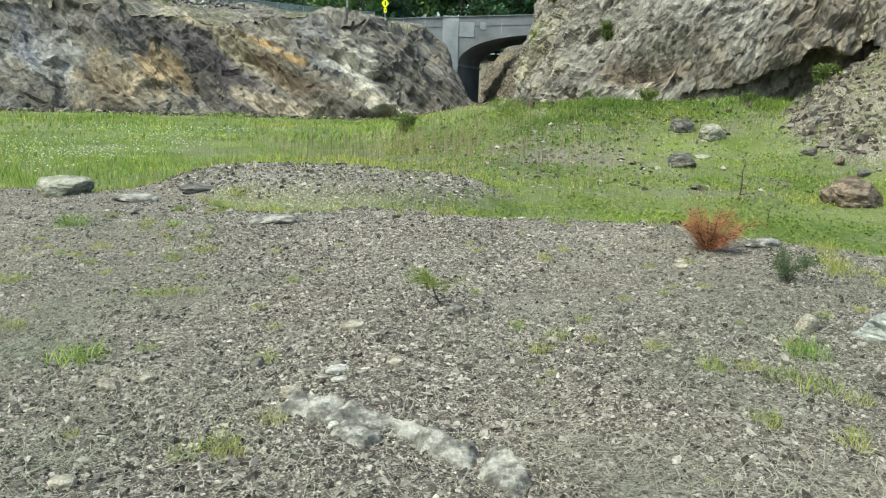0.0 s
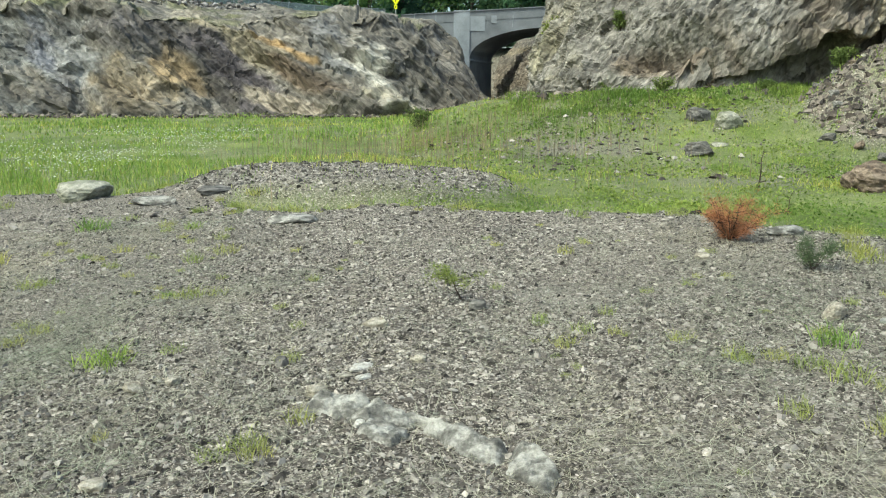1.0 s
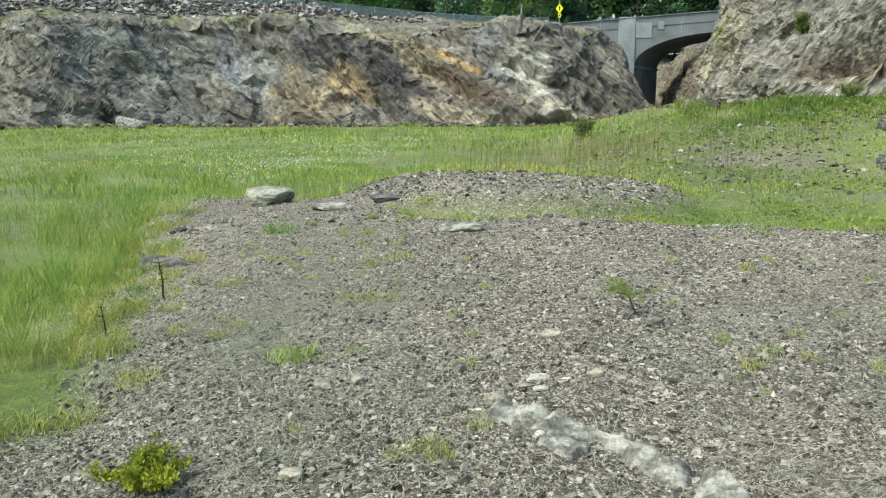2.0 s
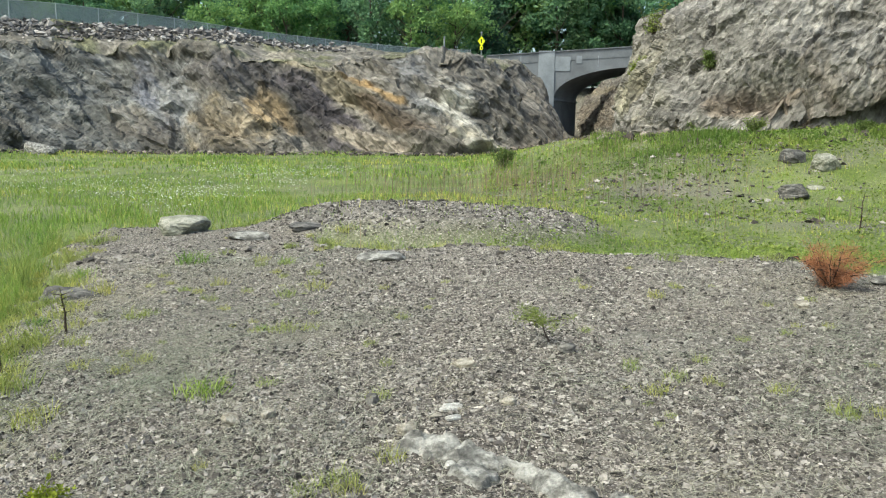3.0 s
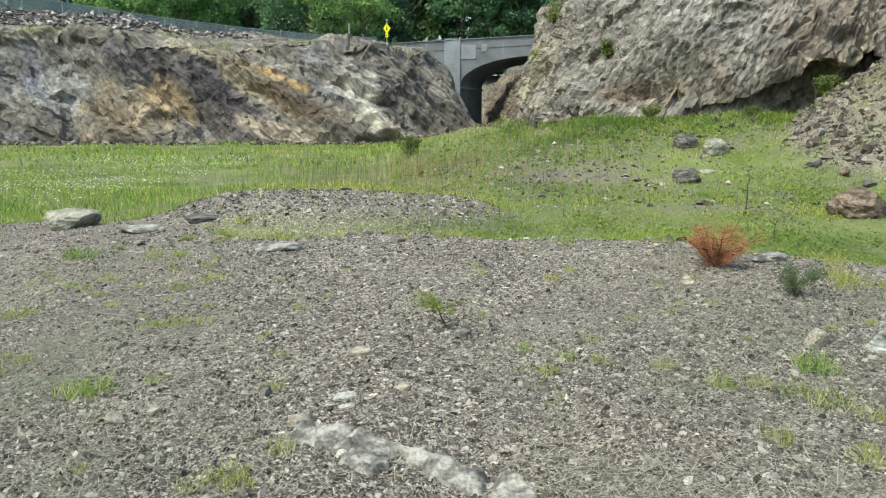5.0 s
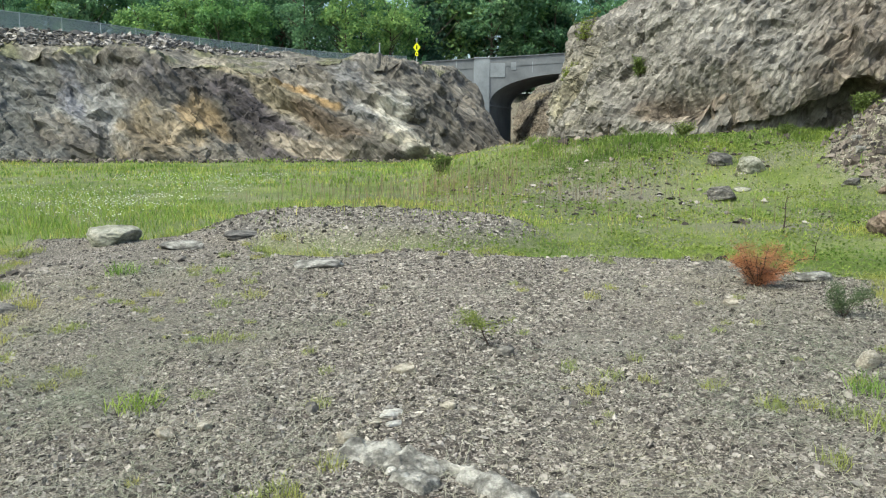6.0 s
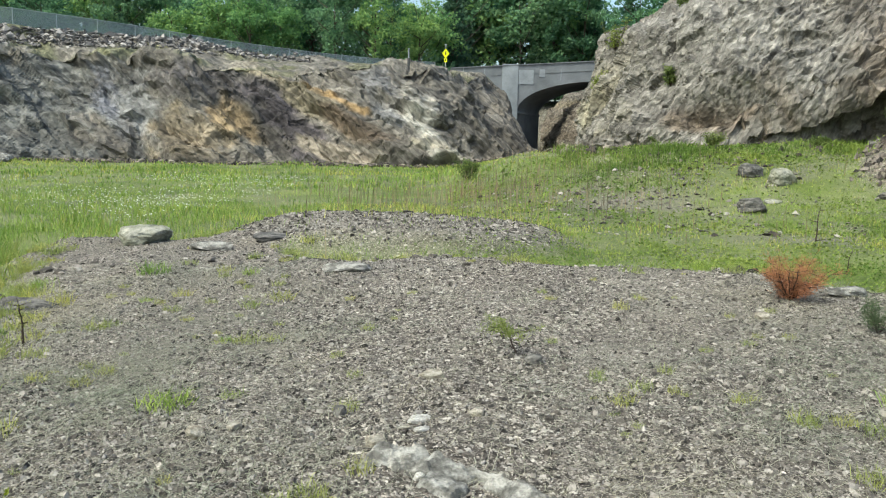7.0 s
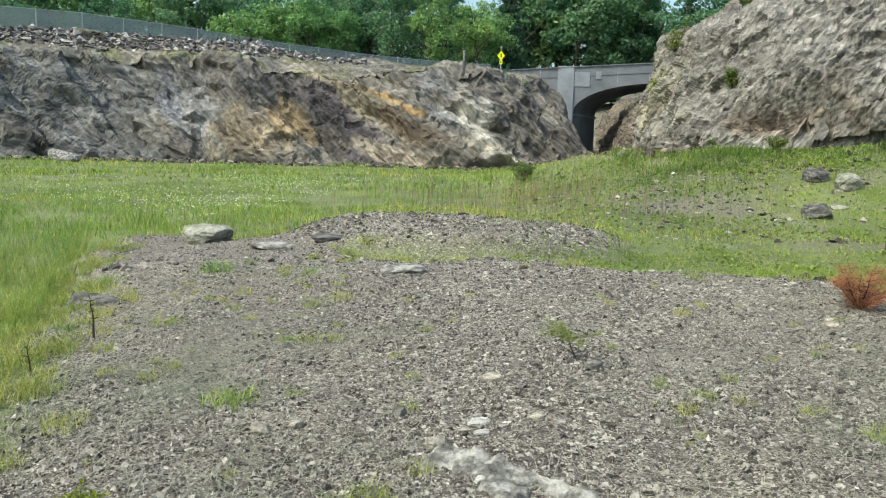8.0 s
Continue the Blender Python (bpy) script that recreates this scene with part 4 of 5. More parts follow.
boulder("stone", "flat white stone lying on the gravel", 0.36, 3.97, (0.16, 0.085, 0.035), 28, 33, WHITE_STONE, 0.1, 6)
boulder("stone", "flat pale stone lying on the gravel", 0.385, 3.80, (0.10, 0.05, 0.028), 30, 34, WHITE_STONE, 0.1)
boulder("stone", "flat pale stone lying on the gravel", 0.285, 3.83, (0.08, 0.05, 0.026), 10, 44, CREAM, 0.1)
boulder("stone", "rounded pale stone on the gravel", 0.69, 4.05, (0.10, 0.08, 0.05), 0, 35, CREAM, 0.2)
boulder("stone", "pale stone half sunk in the gravel", 0.42, 4.68, (0.17, 0.10, 0.07), 15, 36, CREAM, 0.35)
boulder("stone", "dark round stone beside the seedling", 1.13, 5.03, (0.13, 0.10, 0.085), 0, 37, DARK_ROCK, 0.2)
boulder("stone", "dark round stone on the gravel", -0.11, 4.10, (0.085, 0.07, 0.075), 0, 38, DARK_ROCK, 0.2)
boulder("stone", "white pebble beside the bedrock ledge", 0.39, 3.22, (0.055, 0.04, 0.042), 20, 39, WHITE_STONE, 0.1)
boulder("stone", "tan rounded stone on the gravel", -0.87, 3.80, (0.12, 0.10, 0.085), 0, 40, CREAM, 0.25)
boulder("stone", "tan rounded stone on the gravel", -0.68, 3.89, (0.085, 0.07, 0.055), 0, 41, CREAM, 0.25)
boulder("stone", "tan stone touching the bedrock ledge", 0.14, 3.64, (0.11, 0.08, 0.065), 20, 42, CREAM, 0.2)
boulder("stone", "tan rounded stone on the gravel", -0.70, 2.78, (0.11, 0.09, 0.06), 0, 43, CREAM, 0.25)
boulder("stone", "weathered wood-coloured flat stone by the red bush", 4.25, 6.88, (0.42, 0.2, 0.12), 15, 45, PALE_VEINED, 0.25)

ICO = bmesh.new()
bmesh.ops.create_icosphere(ICO, subdivisions=1, radius=1)
ICO_V = np.array([v.co[:] for v in ICO.verts])
ICO_F = np.array([[v.index for v in f.verts] for f in ICO.faces])
ICO.free()


OCT_V = np.array([(1, 0, 0), (-1, 0, 0), (0, 1, 0), (0, -1, 0), (0, 0, 1), (0, 0, -1), (0.62, 0.62, 0.35), (-0.6, -0.6, 0.4)], float)
OCT_F = np.array([(4, 0, 6), (4, 6, 2), (0, 2, 6), (4, 2, 1), (4, 1, 7), (4, 7, 3), (1, 3, 7), (4, 3, 0), (5, 2, 0), (5, 1, 2), (5, 3, 1), (5, 0, 3)])


CHIP_V = np.array([(-1, -0.8, -0.5), (1, -0.7, -0.5), (0.9, 0.8, -0.5), (-0.8, 0.9, -0.5), (-0.5, -0.1, 0.9), (0.55, 0.1, 0.7)], float)
CHIP_F = np.array([(0, 1, 5), (0, 5, 4), (1, 2, 5), (2, 3, 4), (2, 4, 5), (3, 0, 4)])


def scatter_stones(name, xyz, sizes, seed, mat, flat=0.55, jag=0.30, sharp=False):
    """Many small angular stones in one mesh."""
    r = np.random.default_rng(seed)
    tv, tf = (CHIP_V, CHIP_F) if sharp == 2 else (OCT_V, OCT_F) if sharp else (ICO_V, ICO_F)
    n, k = len(xyz), len(tv)
    v = tv[None] * (1 + jag * r.normal(size=(n, k, 1)))
    v = v * (sizes[:, None, None] * 0.5) * np.stack([1 + 0.4 * r.random(n), 0.65 + 0.4 * r.random(n), flat * (0.6 + 0.8 * r.random(n))], 1)[:, None]
    a, t = r.random(n) * 6.283, r.normal(0, 0.3, n)
    y2, z2 = v[..., 1] * np.cos(t)[:, None] - v[..., 2] * np.sin(t)[:, None], v[..., 1] * np.sin(t)[:, None] + v[..., 2] * np.cos(t)[:, None]
    x3 = v[..., 0] * np.cos(a)[:, None] - y2 * np.sin(a)[:, None]
    y3 = v[..., 0] * np.sin(a)[:, None] + y2 * np.cos(a)[:, None]
    v = np.stack([x3, y3, z2], -1) + xyz[:, None]
    f = (tf[None] + np.arange(n)[:, None, None] * k).reshape(-1, 3)
    me = mesh_of(name, v.reshape(-1, 3), f)
    me.materials.append(mat)
    return me


def build_gravel():
    r = np.random.default_rng(21)
    n = 300000
    y = 1.2 + 10.8 * r.random(n) ** 1.35
    x = 0.5 + (r.random(n) * 2 - 1) * (1.6 + 0.62 * y)
    cov = covers(x, y)
    keep = (r.random(n) < mound_mask(x, y) * (1 - 0.45 * cov[:, 1])) & (r.random(n) < 0.65 + 0.5 * vnoise(flat3(x, y, 1.1), 77))
    x, y = x[keep][:112000], y[keep][:112000]
    s = 0.006 + 0.011 * r.random(len(x)) + 0.032 * r.random(len(x)) ** 10
    z = ground_height(x, y) + s * 0.12
    tagged(new("gravel", scatter_stones("gravel", np.stack([x, y, z], 1), s, 22, GREY_STONE, 0.75, 0.30, 2)), "crushed purple-grey shale gravel covering the knoll", "gravel", "", "stuff")
    m = 7500
    a, d = r.random(m) * 6.283, r.random(m) ** 0.5
    x, y = -0.4 + 2.9 * d * np.cos(a), 12.8 + 2.7 * d * np.sin(a)
    s = 0.018 + 0.05 * r.random(m) ** 5
    tagged(new("gravel", scatter_stones("gravel", np.stack([x, y, ground_height(x, y) + s * 0.1], 1), s, 23, GREY_STONE, 0.75, 0.30, 2)), "grey shale gravel on the second low heap", "gravel", "", "stuff")
    # stones along the broken edge of the knolls
    m = 420
    x = -4.6 + 8.6 * r.random(m)
    y = np.where(r.random(m) < 0.5, 9.4 - 0.12 * x - 0.05 * x * x, 15.0) + r.normal(0, 0.25, m)
    s = 0.035 + 0.11 * r.random(m) ** 4
    ok = (np.abs(x + 0.5) < 2.3) | (y < 12)
    x, y, s = x[ok], y[ok], s[ok]
    tagged(new("edge_stones", scatter_stones("edge_stones", np.stack([x, y, ground_height(x, y) + s * 0.1], 1), s, 24, GREY_STONE)), "loose grey stones along the edges of the gravel heaps", "stones", "", "stuff")


build_gravel()


def build_talus():
    r = np.random.default_rng(31)
    n = 220000
    x, y = 6 + 20 * r.random(n), 10 + 15 * r.random(n)
    t = talus_mask(x, y) + 0.06 * fbm(flat3(x, y, 0.8), 3, 33)
    ok = (t > 0.04) & (r.random(n) < 1.0 * step(0.03, 0.12, t) * (0.75 + 0.5 * vnoise(flat3(x, y, 0.6), 34)) * (1 - 0.45 * step(0.38, 0.6, t)))
    x, y, t = x[ok][:40000], y[ok][:40000], t[ok][:40000]
    s = 0.012 + 0.026 * r.random(len(x)) + 0.15 * r.random(len(x)) ** 9 * (1.4 - t)
    tagged(new("talus", scatter_stones("talus", np.stack([x, y, ground_height(x, y) + s * 0.15], 1), s, 32, TALUS_STONE, 0.9, 0.25, 2)), "fan of broken grey and rusty rock under the cliff", "rubble", "", "stuff")
    kinds = [stone_mesh("block", 700 + i, (1, 0.75, 0.6), 3, 0.25, m) for i, m in enumerate((DARK_ROCK, MOSSY, BROWN_ROCK, PALE_VEINED))]
    for i in range(70):
        while True:
            x, y = 8 + 9 * r.random(), 12 + 11 * r.random()
            if 0.01 < talus_mask(x, y) < 0.36:
                break
        k = int(r.integers(0, 4))
        s = 0.12 + 0.30 * r.random() ** 3
        o = new("fallen_block", kinds[k])
        o.matrix_world = Matrix.LocRotScale((x, y, zg(x, y) + s * 0.14), Euler((r.normal(0, 0.25), r.normal(0, 0.25), r.random() * 6.3)), (s, s, s))
        tagged(o, ("dark grey fallen block on the scree", "pale lichened fallen block on the scree", "rust-brown fallen block on the scree", "light grey fallen block on the scree")[k], "rock", "fallen blocks on the scree")
    # scree at the foot of the west cliff and in the mouth of the cut
    n = 5600
    u = r.random(n)
    lx, ly = np.array([p[0] for p in LEFT_BASE], float), np.array([p[1] for p in LEFT_BASE], float)
    x = -40 + 45 * u
    y = np.interp(x, lx, ly) + 0.3 - 3.2 * r.random(n) ** 2
    s = 0.05 + 0.32 * r.random(n) ** 7
    x2, y2 = np.r_[4.6 + 2.6 * r.random(700), 6.0 + 7.0 * r.random(900)], np.r_[27 + 9 * r.random(700), 22 + 5.5 * r.random(900)]
    s2 = np.r_[0.06 + 0.28 * r.random(700) ** 5, 0.03 + 0.13 * r.random(900) ** 6]
    x, y, s = np.r_[x, x2], np.r_[y, y2], np.r_[s, s2]
    tagged(new("scree", scatter_stones("scree", np.stack([x, y, ground_height(x, y) + s * 0.2], 1), s, 35, TALUS_STONE, 0.7)), "broken stones along the foot of the cliffs", "rubble", "", "stuff")


build_talus()


def build_riprap():
    """Dumped stone between the cliff edge and the fence."""
    r = np.random.default_rng(41)
    me = cliff_west.data
    co = np.empty(len(me.vertices) * 3, np.float32)
    me.vertices.foreach_get("co", co)
    co = co.reshape(-1, 3)
    pick = co[(co[:, 2] > 7.9) & (co[:, 2] < 9.6) & (co[:, 0] > -62) & (co[:, 0] < -10) & (co[:, 1] < 68)]
    c = pick[r.integers(0, len(pick), 8500)] + r.normal(0, 0.10, (8500, 3))
    w = step(7.7, 8.7, c[:, 2]) * step(-9, -16, c[:, 0])
    c = c[r.random(len(c)) < w]
    s = 0.14 + 0.50 * r.random(len(c)) ** 4
    tagged(new("riprap", scatter_stones("riprap", c, s, 42, RIPRAP, 0.75, 0.32, True)), "purple-grey dumped stone below the fence", "rubble", "", "stuff")


build_riprap()


# ---- plants ----
def blades(xyz, height, width, lean, seed, tips=True):
    """Curved grass blades as triangles: three to a blade."""
    r = np.random.default_rng(seed)
    n = len(xyz)
    a = r.random(n) * 6.283
    d = np.stack([np.cos(a), np.sin(a), np.zeros(n)], 1)
    b = r.random(n) * 6.283
    s = np.stack([np.cos(b), np.sin(b), np.zeros(n)], 1) * (width * 0.5)[:, None]
    up = np.array([0, 0, 1.0])
    ln = (lean * (0.3 + r.random(n)))[:, None]
    mid = xyz + up * (height * 0.6)[:, None] + d * ln * (height * 0.35)[:, None]
    tip = xyz + up * (height * (1 - 0.25 * ln[:, 0]))[:, None] + d * ln * height[:, None]
    v = np.stack([xyz - s, xyz + s, mid - s * 0.8, mid + s * 0.8, tip], 1).reshape(-1, 3)
    f = np.array([[0, 1, 3], [0, 3, 2], [2, 3, 4]])[None] + np.arange(n)[:, None, None] * 5
    return v, f.reshape(-1, 3)


def stuff(name, v, f, mat, label, category):
    me = mesh_of(name, v, f)
    me.materials.append(mat)
    return tagged(new(name, me), label, category, "", "stuff")


def build_meadow():
    r = np.random.default_rng(51)
    bands = ((5.0, 13.0, 70000, 0.007, 0.15), (13.0, 25.0, 80000, 0.014, 0.16), (25.0, 52.0, 70000, 0.035, 0.20))
    for y0, y1, n, w, h in bands:
        y = y0 + (y1 - y0) * r.random(n)
        x = 0.5 + (r.random(n) * 2 - 1) * (3.5 + 0.80 * y)
        cov = covers(x, y)
        d, _ = dist_to(RIGHT_BASE, x, y)
        clump = 0.5 + 0.75 * vnoise(flat3(x, y, 1.6), 52) + 0.6 * vnoise(flat3(x, y, 0.22), 53)
        keep = (r.random(n) < cov[:, 0] * np.clip(clump, 0.12, 1)) & (x < 20)
        x, y, clump = x[keep], y[keep], clump[keep]
        tall = 1 + 0.9 * step(-3, -6, x) * step(20, 10, y)
        hh = h * tall * (0.35 + 0.9 * r.random(len(x))) * (0.6 + 0.5 * np.clip(clump, 0, 1.2)) * (1 - 0.35 * step(1, 4, x)) * (1 - 0.6 * np.exp(-((x + 0.9) / 3.0) ** 2 - ((y - 10.8) / 1.2) ** 2))
        yellow = vnoise(flat3(x, y, 0.22), 57) + 0.6 * r.normal(size=len(x)) + 0.3 * step(-4, 3, x) > 0.35
        for sel, m, label in ((yellow, SEDGE, "yellow-green meadow grass on the quarry floor"), (~yellow, GRASS, "lush green meadow grass on the quarry floor")):
            p = np.stack([x, y, ground_height(x, y) - 0.01], 1)[sel]
            v, f = blades(p, hh[sel], np.full(len(p), w) * (0.6 + 0.8 * r.random(len(p))), np.full(len(p), 0.55), 54)
            stuff("meadow_grass", v, f, m, label, "grass")
    # low broad-leaved herbs east of the knoll and on the slope under the cliff
    n = 90000
    y = 7 + 21 * r.random(n) ** 1.1
    x = 0.5 + r.random(n) * (4 + 0.62 * y)
    cov = covers(x, y)
    keep = r.random(n) < cov[:, 0] * np.clip(0.5 + 0.9 * vnoise(flat3(x, y, 0.7), 58), 0.1, 1)
    x, y = x[keep], y[keep]
    m = len(x)
    lush = np.clip(0.4 + vnoise(flat3(x, y, 0.9), 62), 0.1, 1.2)
    c = np.stack([x, y, ground_height(x, y) + 0.01 + 0.17 * lush * r.random(m) ** 1.5], 1)
    nn = r.normal(size=(m, 3)) * 0.5 + [0, 0, 1]
    nn /= np.linalg.norm(nn, axis=1)[:, None]
    a = np.cross(nn, r.normal(size=(m, 3)))
    a /= np.linalg.norm(a, axis=1)[:, None]
    b = np.cross(nn, a)
    s = ((0.009 + 0.0014 * y) * (0.5 + 0.9 * r.random(m)))[:, None]
    v = np.stack([c - a * s, c - b * s * 0.6, c + a * s, c + b * s * 0.6], 1).reshape(-1, 3)
    stuff("low_herbs", v, np.arange(m * 4).reshape(-1, 4), HERB, "low broad-leaved green herbs among the grass", "herbs")
    # weeds and coarse grass on the slope at the foot of the east cliff and round the scree
    n = 60000
    x, y = 4.5 + 13 * r.random(n), 14 + 19 * r.random(n)
    d, _ = dist_to(RIGHT_BASE, x, y)
    t = talus_mask(x, y)
    k = (d < 7.5) & (r.random(n) < np.clip(0.25 + 1.1 * vnoise(flat3(x, y, 0.55), 63), 0.0, 0.9) * (1 - 0.7 * step(0.05, 0.2, t)))
    x, y = x[k], y[k]
    p = np.stack([x, y, ground_height(x, y) - 0.01], 1)
    hh = (0.08 + 0.30 * r.random(len(x)) ** 2) * (0.6 + 0.7 * np.clip(vnoise(flat3(x, y, 0.8), 64) + 0.3, 0, 1))
    v, f = blades(p, hh, 0.016 + 0.02 * r.random(len(x)), np.full(len(x), 0.7), 65)
    stuff("weeds", v, f, HERB, "green weeds and coarse grass at the cliff foot", "weeds")
    # small stones showing in the thin turf
    n = 5000
    x, y = 0.5 + 9.5 * r.random(n), 14.5 + 9 * r.random(n)
    k = r.random(n) < (1 - covers(x, y)[:, 0]) * 0.9
    x, y = x[k], y[k]
    sz = 0.02 + 0.05 * r.random(len(x)) + 0.14 * r.random(len(x)) ** 9
    tagged(new("field_stones", scatter_stones("field_stones", np.stack([x, y, ground_height(x, y) + sz * 0.1], 1), sz, 66, GREY_STONE, 0.6, 0.3, True)), "scattered grey stones in the thin turf", "stones", "", "stuff")
    # white flower heads
    n = 7000
    x = -16 + 12 * r.random(n)
    y = 14 + 14 * r.random(n)
    k = r.random(n) < np.clip(0.1 + 1.1 * vnoise(flat3(x, y, 0.35), 59), 0, 1)
    x, y = x[k], y[k]
    c = np.stack([x, y, ground_height(x, y) + 0.26 + 0.12 * r.random(len(x))], 1)
    tagged(new("white_flowers", scatter_stones("white_flowers", c, np.full(len(c), 0.03), 60, plain_material("white petals", (0.62, 0.65, 0.55), 0.8), 0.5, 0.3, True)), "small white flower heads in the meadow", "flowers", "", "stuff")
    # dead brown stems in the middle of the field
    n = 1500
    x = 2.2 + r.normal(0, 2.6, n)
    y = 22.5 + r.normal(0, 3.5, n)
    p = np.stack([x, y, ground_height(x, y)], 1)
    v, f = blades(p, 0.2 + 0.55 * r.random(n), np.full(n, 0.011), np.full(n, 0.12), 61)
    stuff("dead_stems", v, f, DEAD_STEM, "dead grey-brown stems standing in the field", "stems")


build_meadow()


def build_straw():
    """Dry stems lying on the ground."""
    r = np.random.default_rng(71)
    n = 180000
    y = 1.8 + 7.4 * r.random(n)
    x = 0.5 + (r.random(n) * 2 - 1) * (2.4 + 0.6 * y)
    cov = covers(x, y)
    keep = r.random(n) < mound_mask(x, y) * (0.10 + 0.94 * cov[:, 1] * np.clip(0.5 + 0.9 * vnoise(flat3(x, y, 1.3), 78), 0.15, 1) * (0.55 + 0.45 * step(3.2, 4.8, y)))
    x, y = x[keep], y[keep]
    m = len(x)
    a = r.normal(0.0, 1.2, m) + np.where(x > 1.5, 0.0, 0.8)
    ln = 0.03 + 0.11 * r.random(m) + 0.42 * r.random(m) ** 7
    d = np.stack([np.cos(a), np.sin(a)], 1) * ln[:, None]
    w = 0.0006 + 0.0009 * r.random(m)
    s = np.stack([-np.sin(a), np.cos(a)], 1) * w[:, None]
    bend = r.normal(0, 0.16, (m, 1)) * np.stack([-d[:, 1], d[:, 0]], 1)
    rows = []
    for t in (-0.5, 0.0, 0.5):
        c = np.stack([x, y], 1) + d * t + (bend if t == 0 else 0)
        zc = ground_height(c[:, 0], c[:, 1]) + 0.010 + 0.020 * r.random(m)
        for k in (-1, 1):
            rows.append(np.concatenate([c + s * k, zc[:, None] + 0.0], 1))
    v = np.stack(rows, 1).reshape(-1, 3)
    f = np.array([[0, 1, 3, 2], [2, 3, 5, 4]])[None] + np.arange(m)[:, None, None] * 6
    stuff("dry_litter", v, f.reshape(-1, 4), STRAW, "dry straw-coloured grass stems lying on the ground", "litter")


build_straw()


def tuft_mesh(name, count, height, spread, seed, mat, lean=0.9, width=0.006):
    r = np.random.default_rng(seed)
    a, d = r.random(count) * 6.283, np.sqrt(r.random(count)) * spread
    p = np.stack([d * np.cos(a), d * np.sin(a), np.full(count, -0.01)], 1)
    v, f = blades(p, height * (0.4 + 0.8 * r.random(count)), np.full(count, width), np.full(count, lean), seed + 1)
    me = mesh_of(name, v, f)
    me.materials.append(mat)
    return me


TUFT_SPOTS = [(-2.35, 6.16), (-1.22, 4.29), (-1.31, 6.87), (-1.21, 7.55), (-1.94, 8.16), (-2.87, 8.59), (-0.83, 4.42), (-0.08, 4.17), (0.11, 3.33), (-0.12, 3.11), (-0.26, 3.01), (1.58, 4.2), (1.75, 4.43), (2.05, 6.46), (2.29, 4.18), (2.82, 3.63), (3.14, 3.95), (2.94, 3.49), (3.09, 3.34), (2.78, 2.87), (2.5, 3.84), (2.71, 3.8), (2.47, 3.08), (-1.86, 4.95), (-2.01, 6.68), (-2.07, 3.89), (-2.28, 4.79), (-1.96, 4.76), (-2.7, 4.65), (-2.96, 5.35), (-0.06, 3.0), (3.55, 3.6), (3.08, 2.95), (3.61, 3.17)]
BIG = {1: 1.9, 5: 2.3, 15: 1.3, 16: 1.5, 17: 1.5, 2: 1.3, 25: 1.6, 29: 2.6, 28: 1.5, 9: 1.2, 31: 1.2}


def build_tufts():
    green = [tuft_mesh("grass_tuft", 100, 0.10, 0.085, 800 + i, GRASS, 0.95, 0.0036) for i in range(3)]
    sedge = [tuft_mesh("grass_tuft", 80, 0.09, 0.08, 820 + i, SEDGE, 1.0, 0.0034) for i in range(3)]
    r = np.random.default_rng(81)
    spots = [(x, y, BIG.get(i, 1.0), i) for i, (x, y) in enumerate(TUFT_SPOTS)]
    for _ in range(60):
        x, y = -3.4 + 8.4 * r.random(), 5.5 + 5 * r.random()
        if mound_mask(np.array([x]), np.array([y]))[0] > 0.4 and (x < -0.6 or y > 8.3):
            spots.append((x, y, 0.6 + 0.9 * r.random(), int(r.integers(0, 99))))
    for _ in range(70):
        x, y = -3.0 + 7.0 * r.random(), 2.6 + 5.4 * r.random() ** 0.8
        if mound_mask(np.array([x]), np.array([y]))[0] > 0.5 and (x < 0.2 or x > 1.3):
            spots.append((x, y, 0.35 + 0.45 * r.random(), 60 + int(r.integers(0, 39))))
    for _ in range(110):
        y = 3.2 + 7.5 * r.random()
        spots.append((-2.15 - 0.42 * (y - 3) + r.normal(0, 0.28), y, 0.8 + 1.4 * r.random(), int(r.integers(0, 99))))
    for _ in range(90):
        x = -3.5 + 9 * r.random()
        spots.append((x, 9.5 - 0.12 * x - 0.06 * max(x, -1) ** 2 + (1.8 if x < -2 else 0) + r.normal(0, 0.3), 0.7 + 1.2 * r.random(), int(r.integers(0, 99))))
    for _ in range(40):
        spots.append((4.4 + 1.8 * r.random(), 4.6 + 2.4 * r.random(), 0.8 + 1.2 * r.random(), int(r.integers(0, 99))))
    for x, y, s, i in spots:
        k = i % 3
        pick = green if i in (1, 5, 16) else sedge
        o = new("grass_tuft", pick[k])
        o.matrix_world = Matrix.LocRotScale((x, y, zg(x, y)), Euler((0, 0, r.random() * 6.28)), (s, s, s * (0.8 + 0.3 * r.random())))
        tagged(o, "bright green grass tuft growing in gravel" if pick is green else "yellow-green grass tuft growing in gravel", "grass tuft", "grass tufts on the knoll")


build_tufts()


def build_tall_grass():
    kinds = [tuft_mesh("tall_grass", 70, 0.62, 0.16, 840 + i, m, 0.75, 0.006) for i, m in enumerate((GRASS, SEDGE))]
    r = np.random.default_rng(83)
    for i in range(26):
        y = 4.2 + 8.0 * r.random()
        x = -2.55 - 0.42 * (y - 3) - 1.5 * r.random() ** 2
        o = new("tall_grass", kinds[i % 2])
        o.matrix_world = Matrix.LocRotScale((x, y, zg(x, y)), Euler((0, 0, r.random() * 6.28)), None)
        o.scale = [0.6 + 0.5 * r.random()] * 3
        tagged(o, ("tall arching green grass at the meadow edge", "tall yellow-green grass at the meadow edge")[i % 2], "grass", "tall grass clumps at the meadow edge")


build_tall_grass()

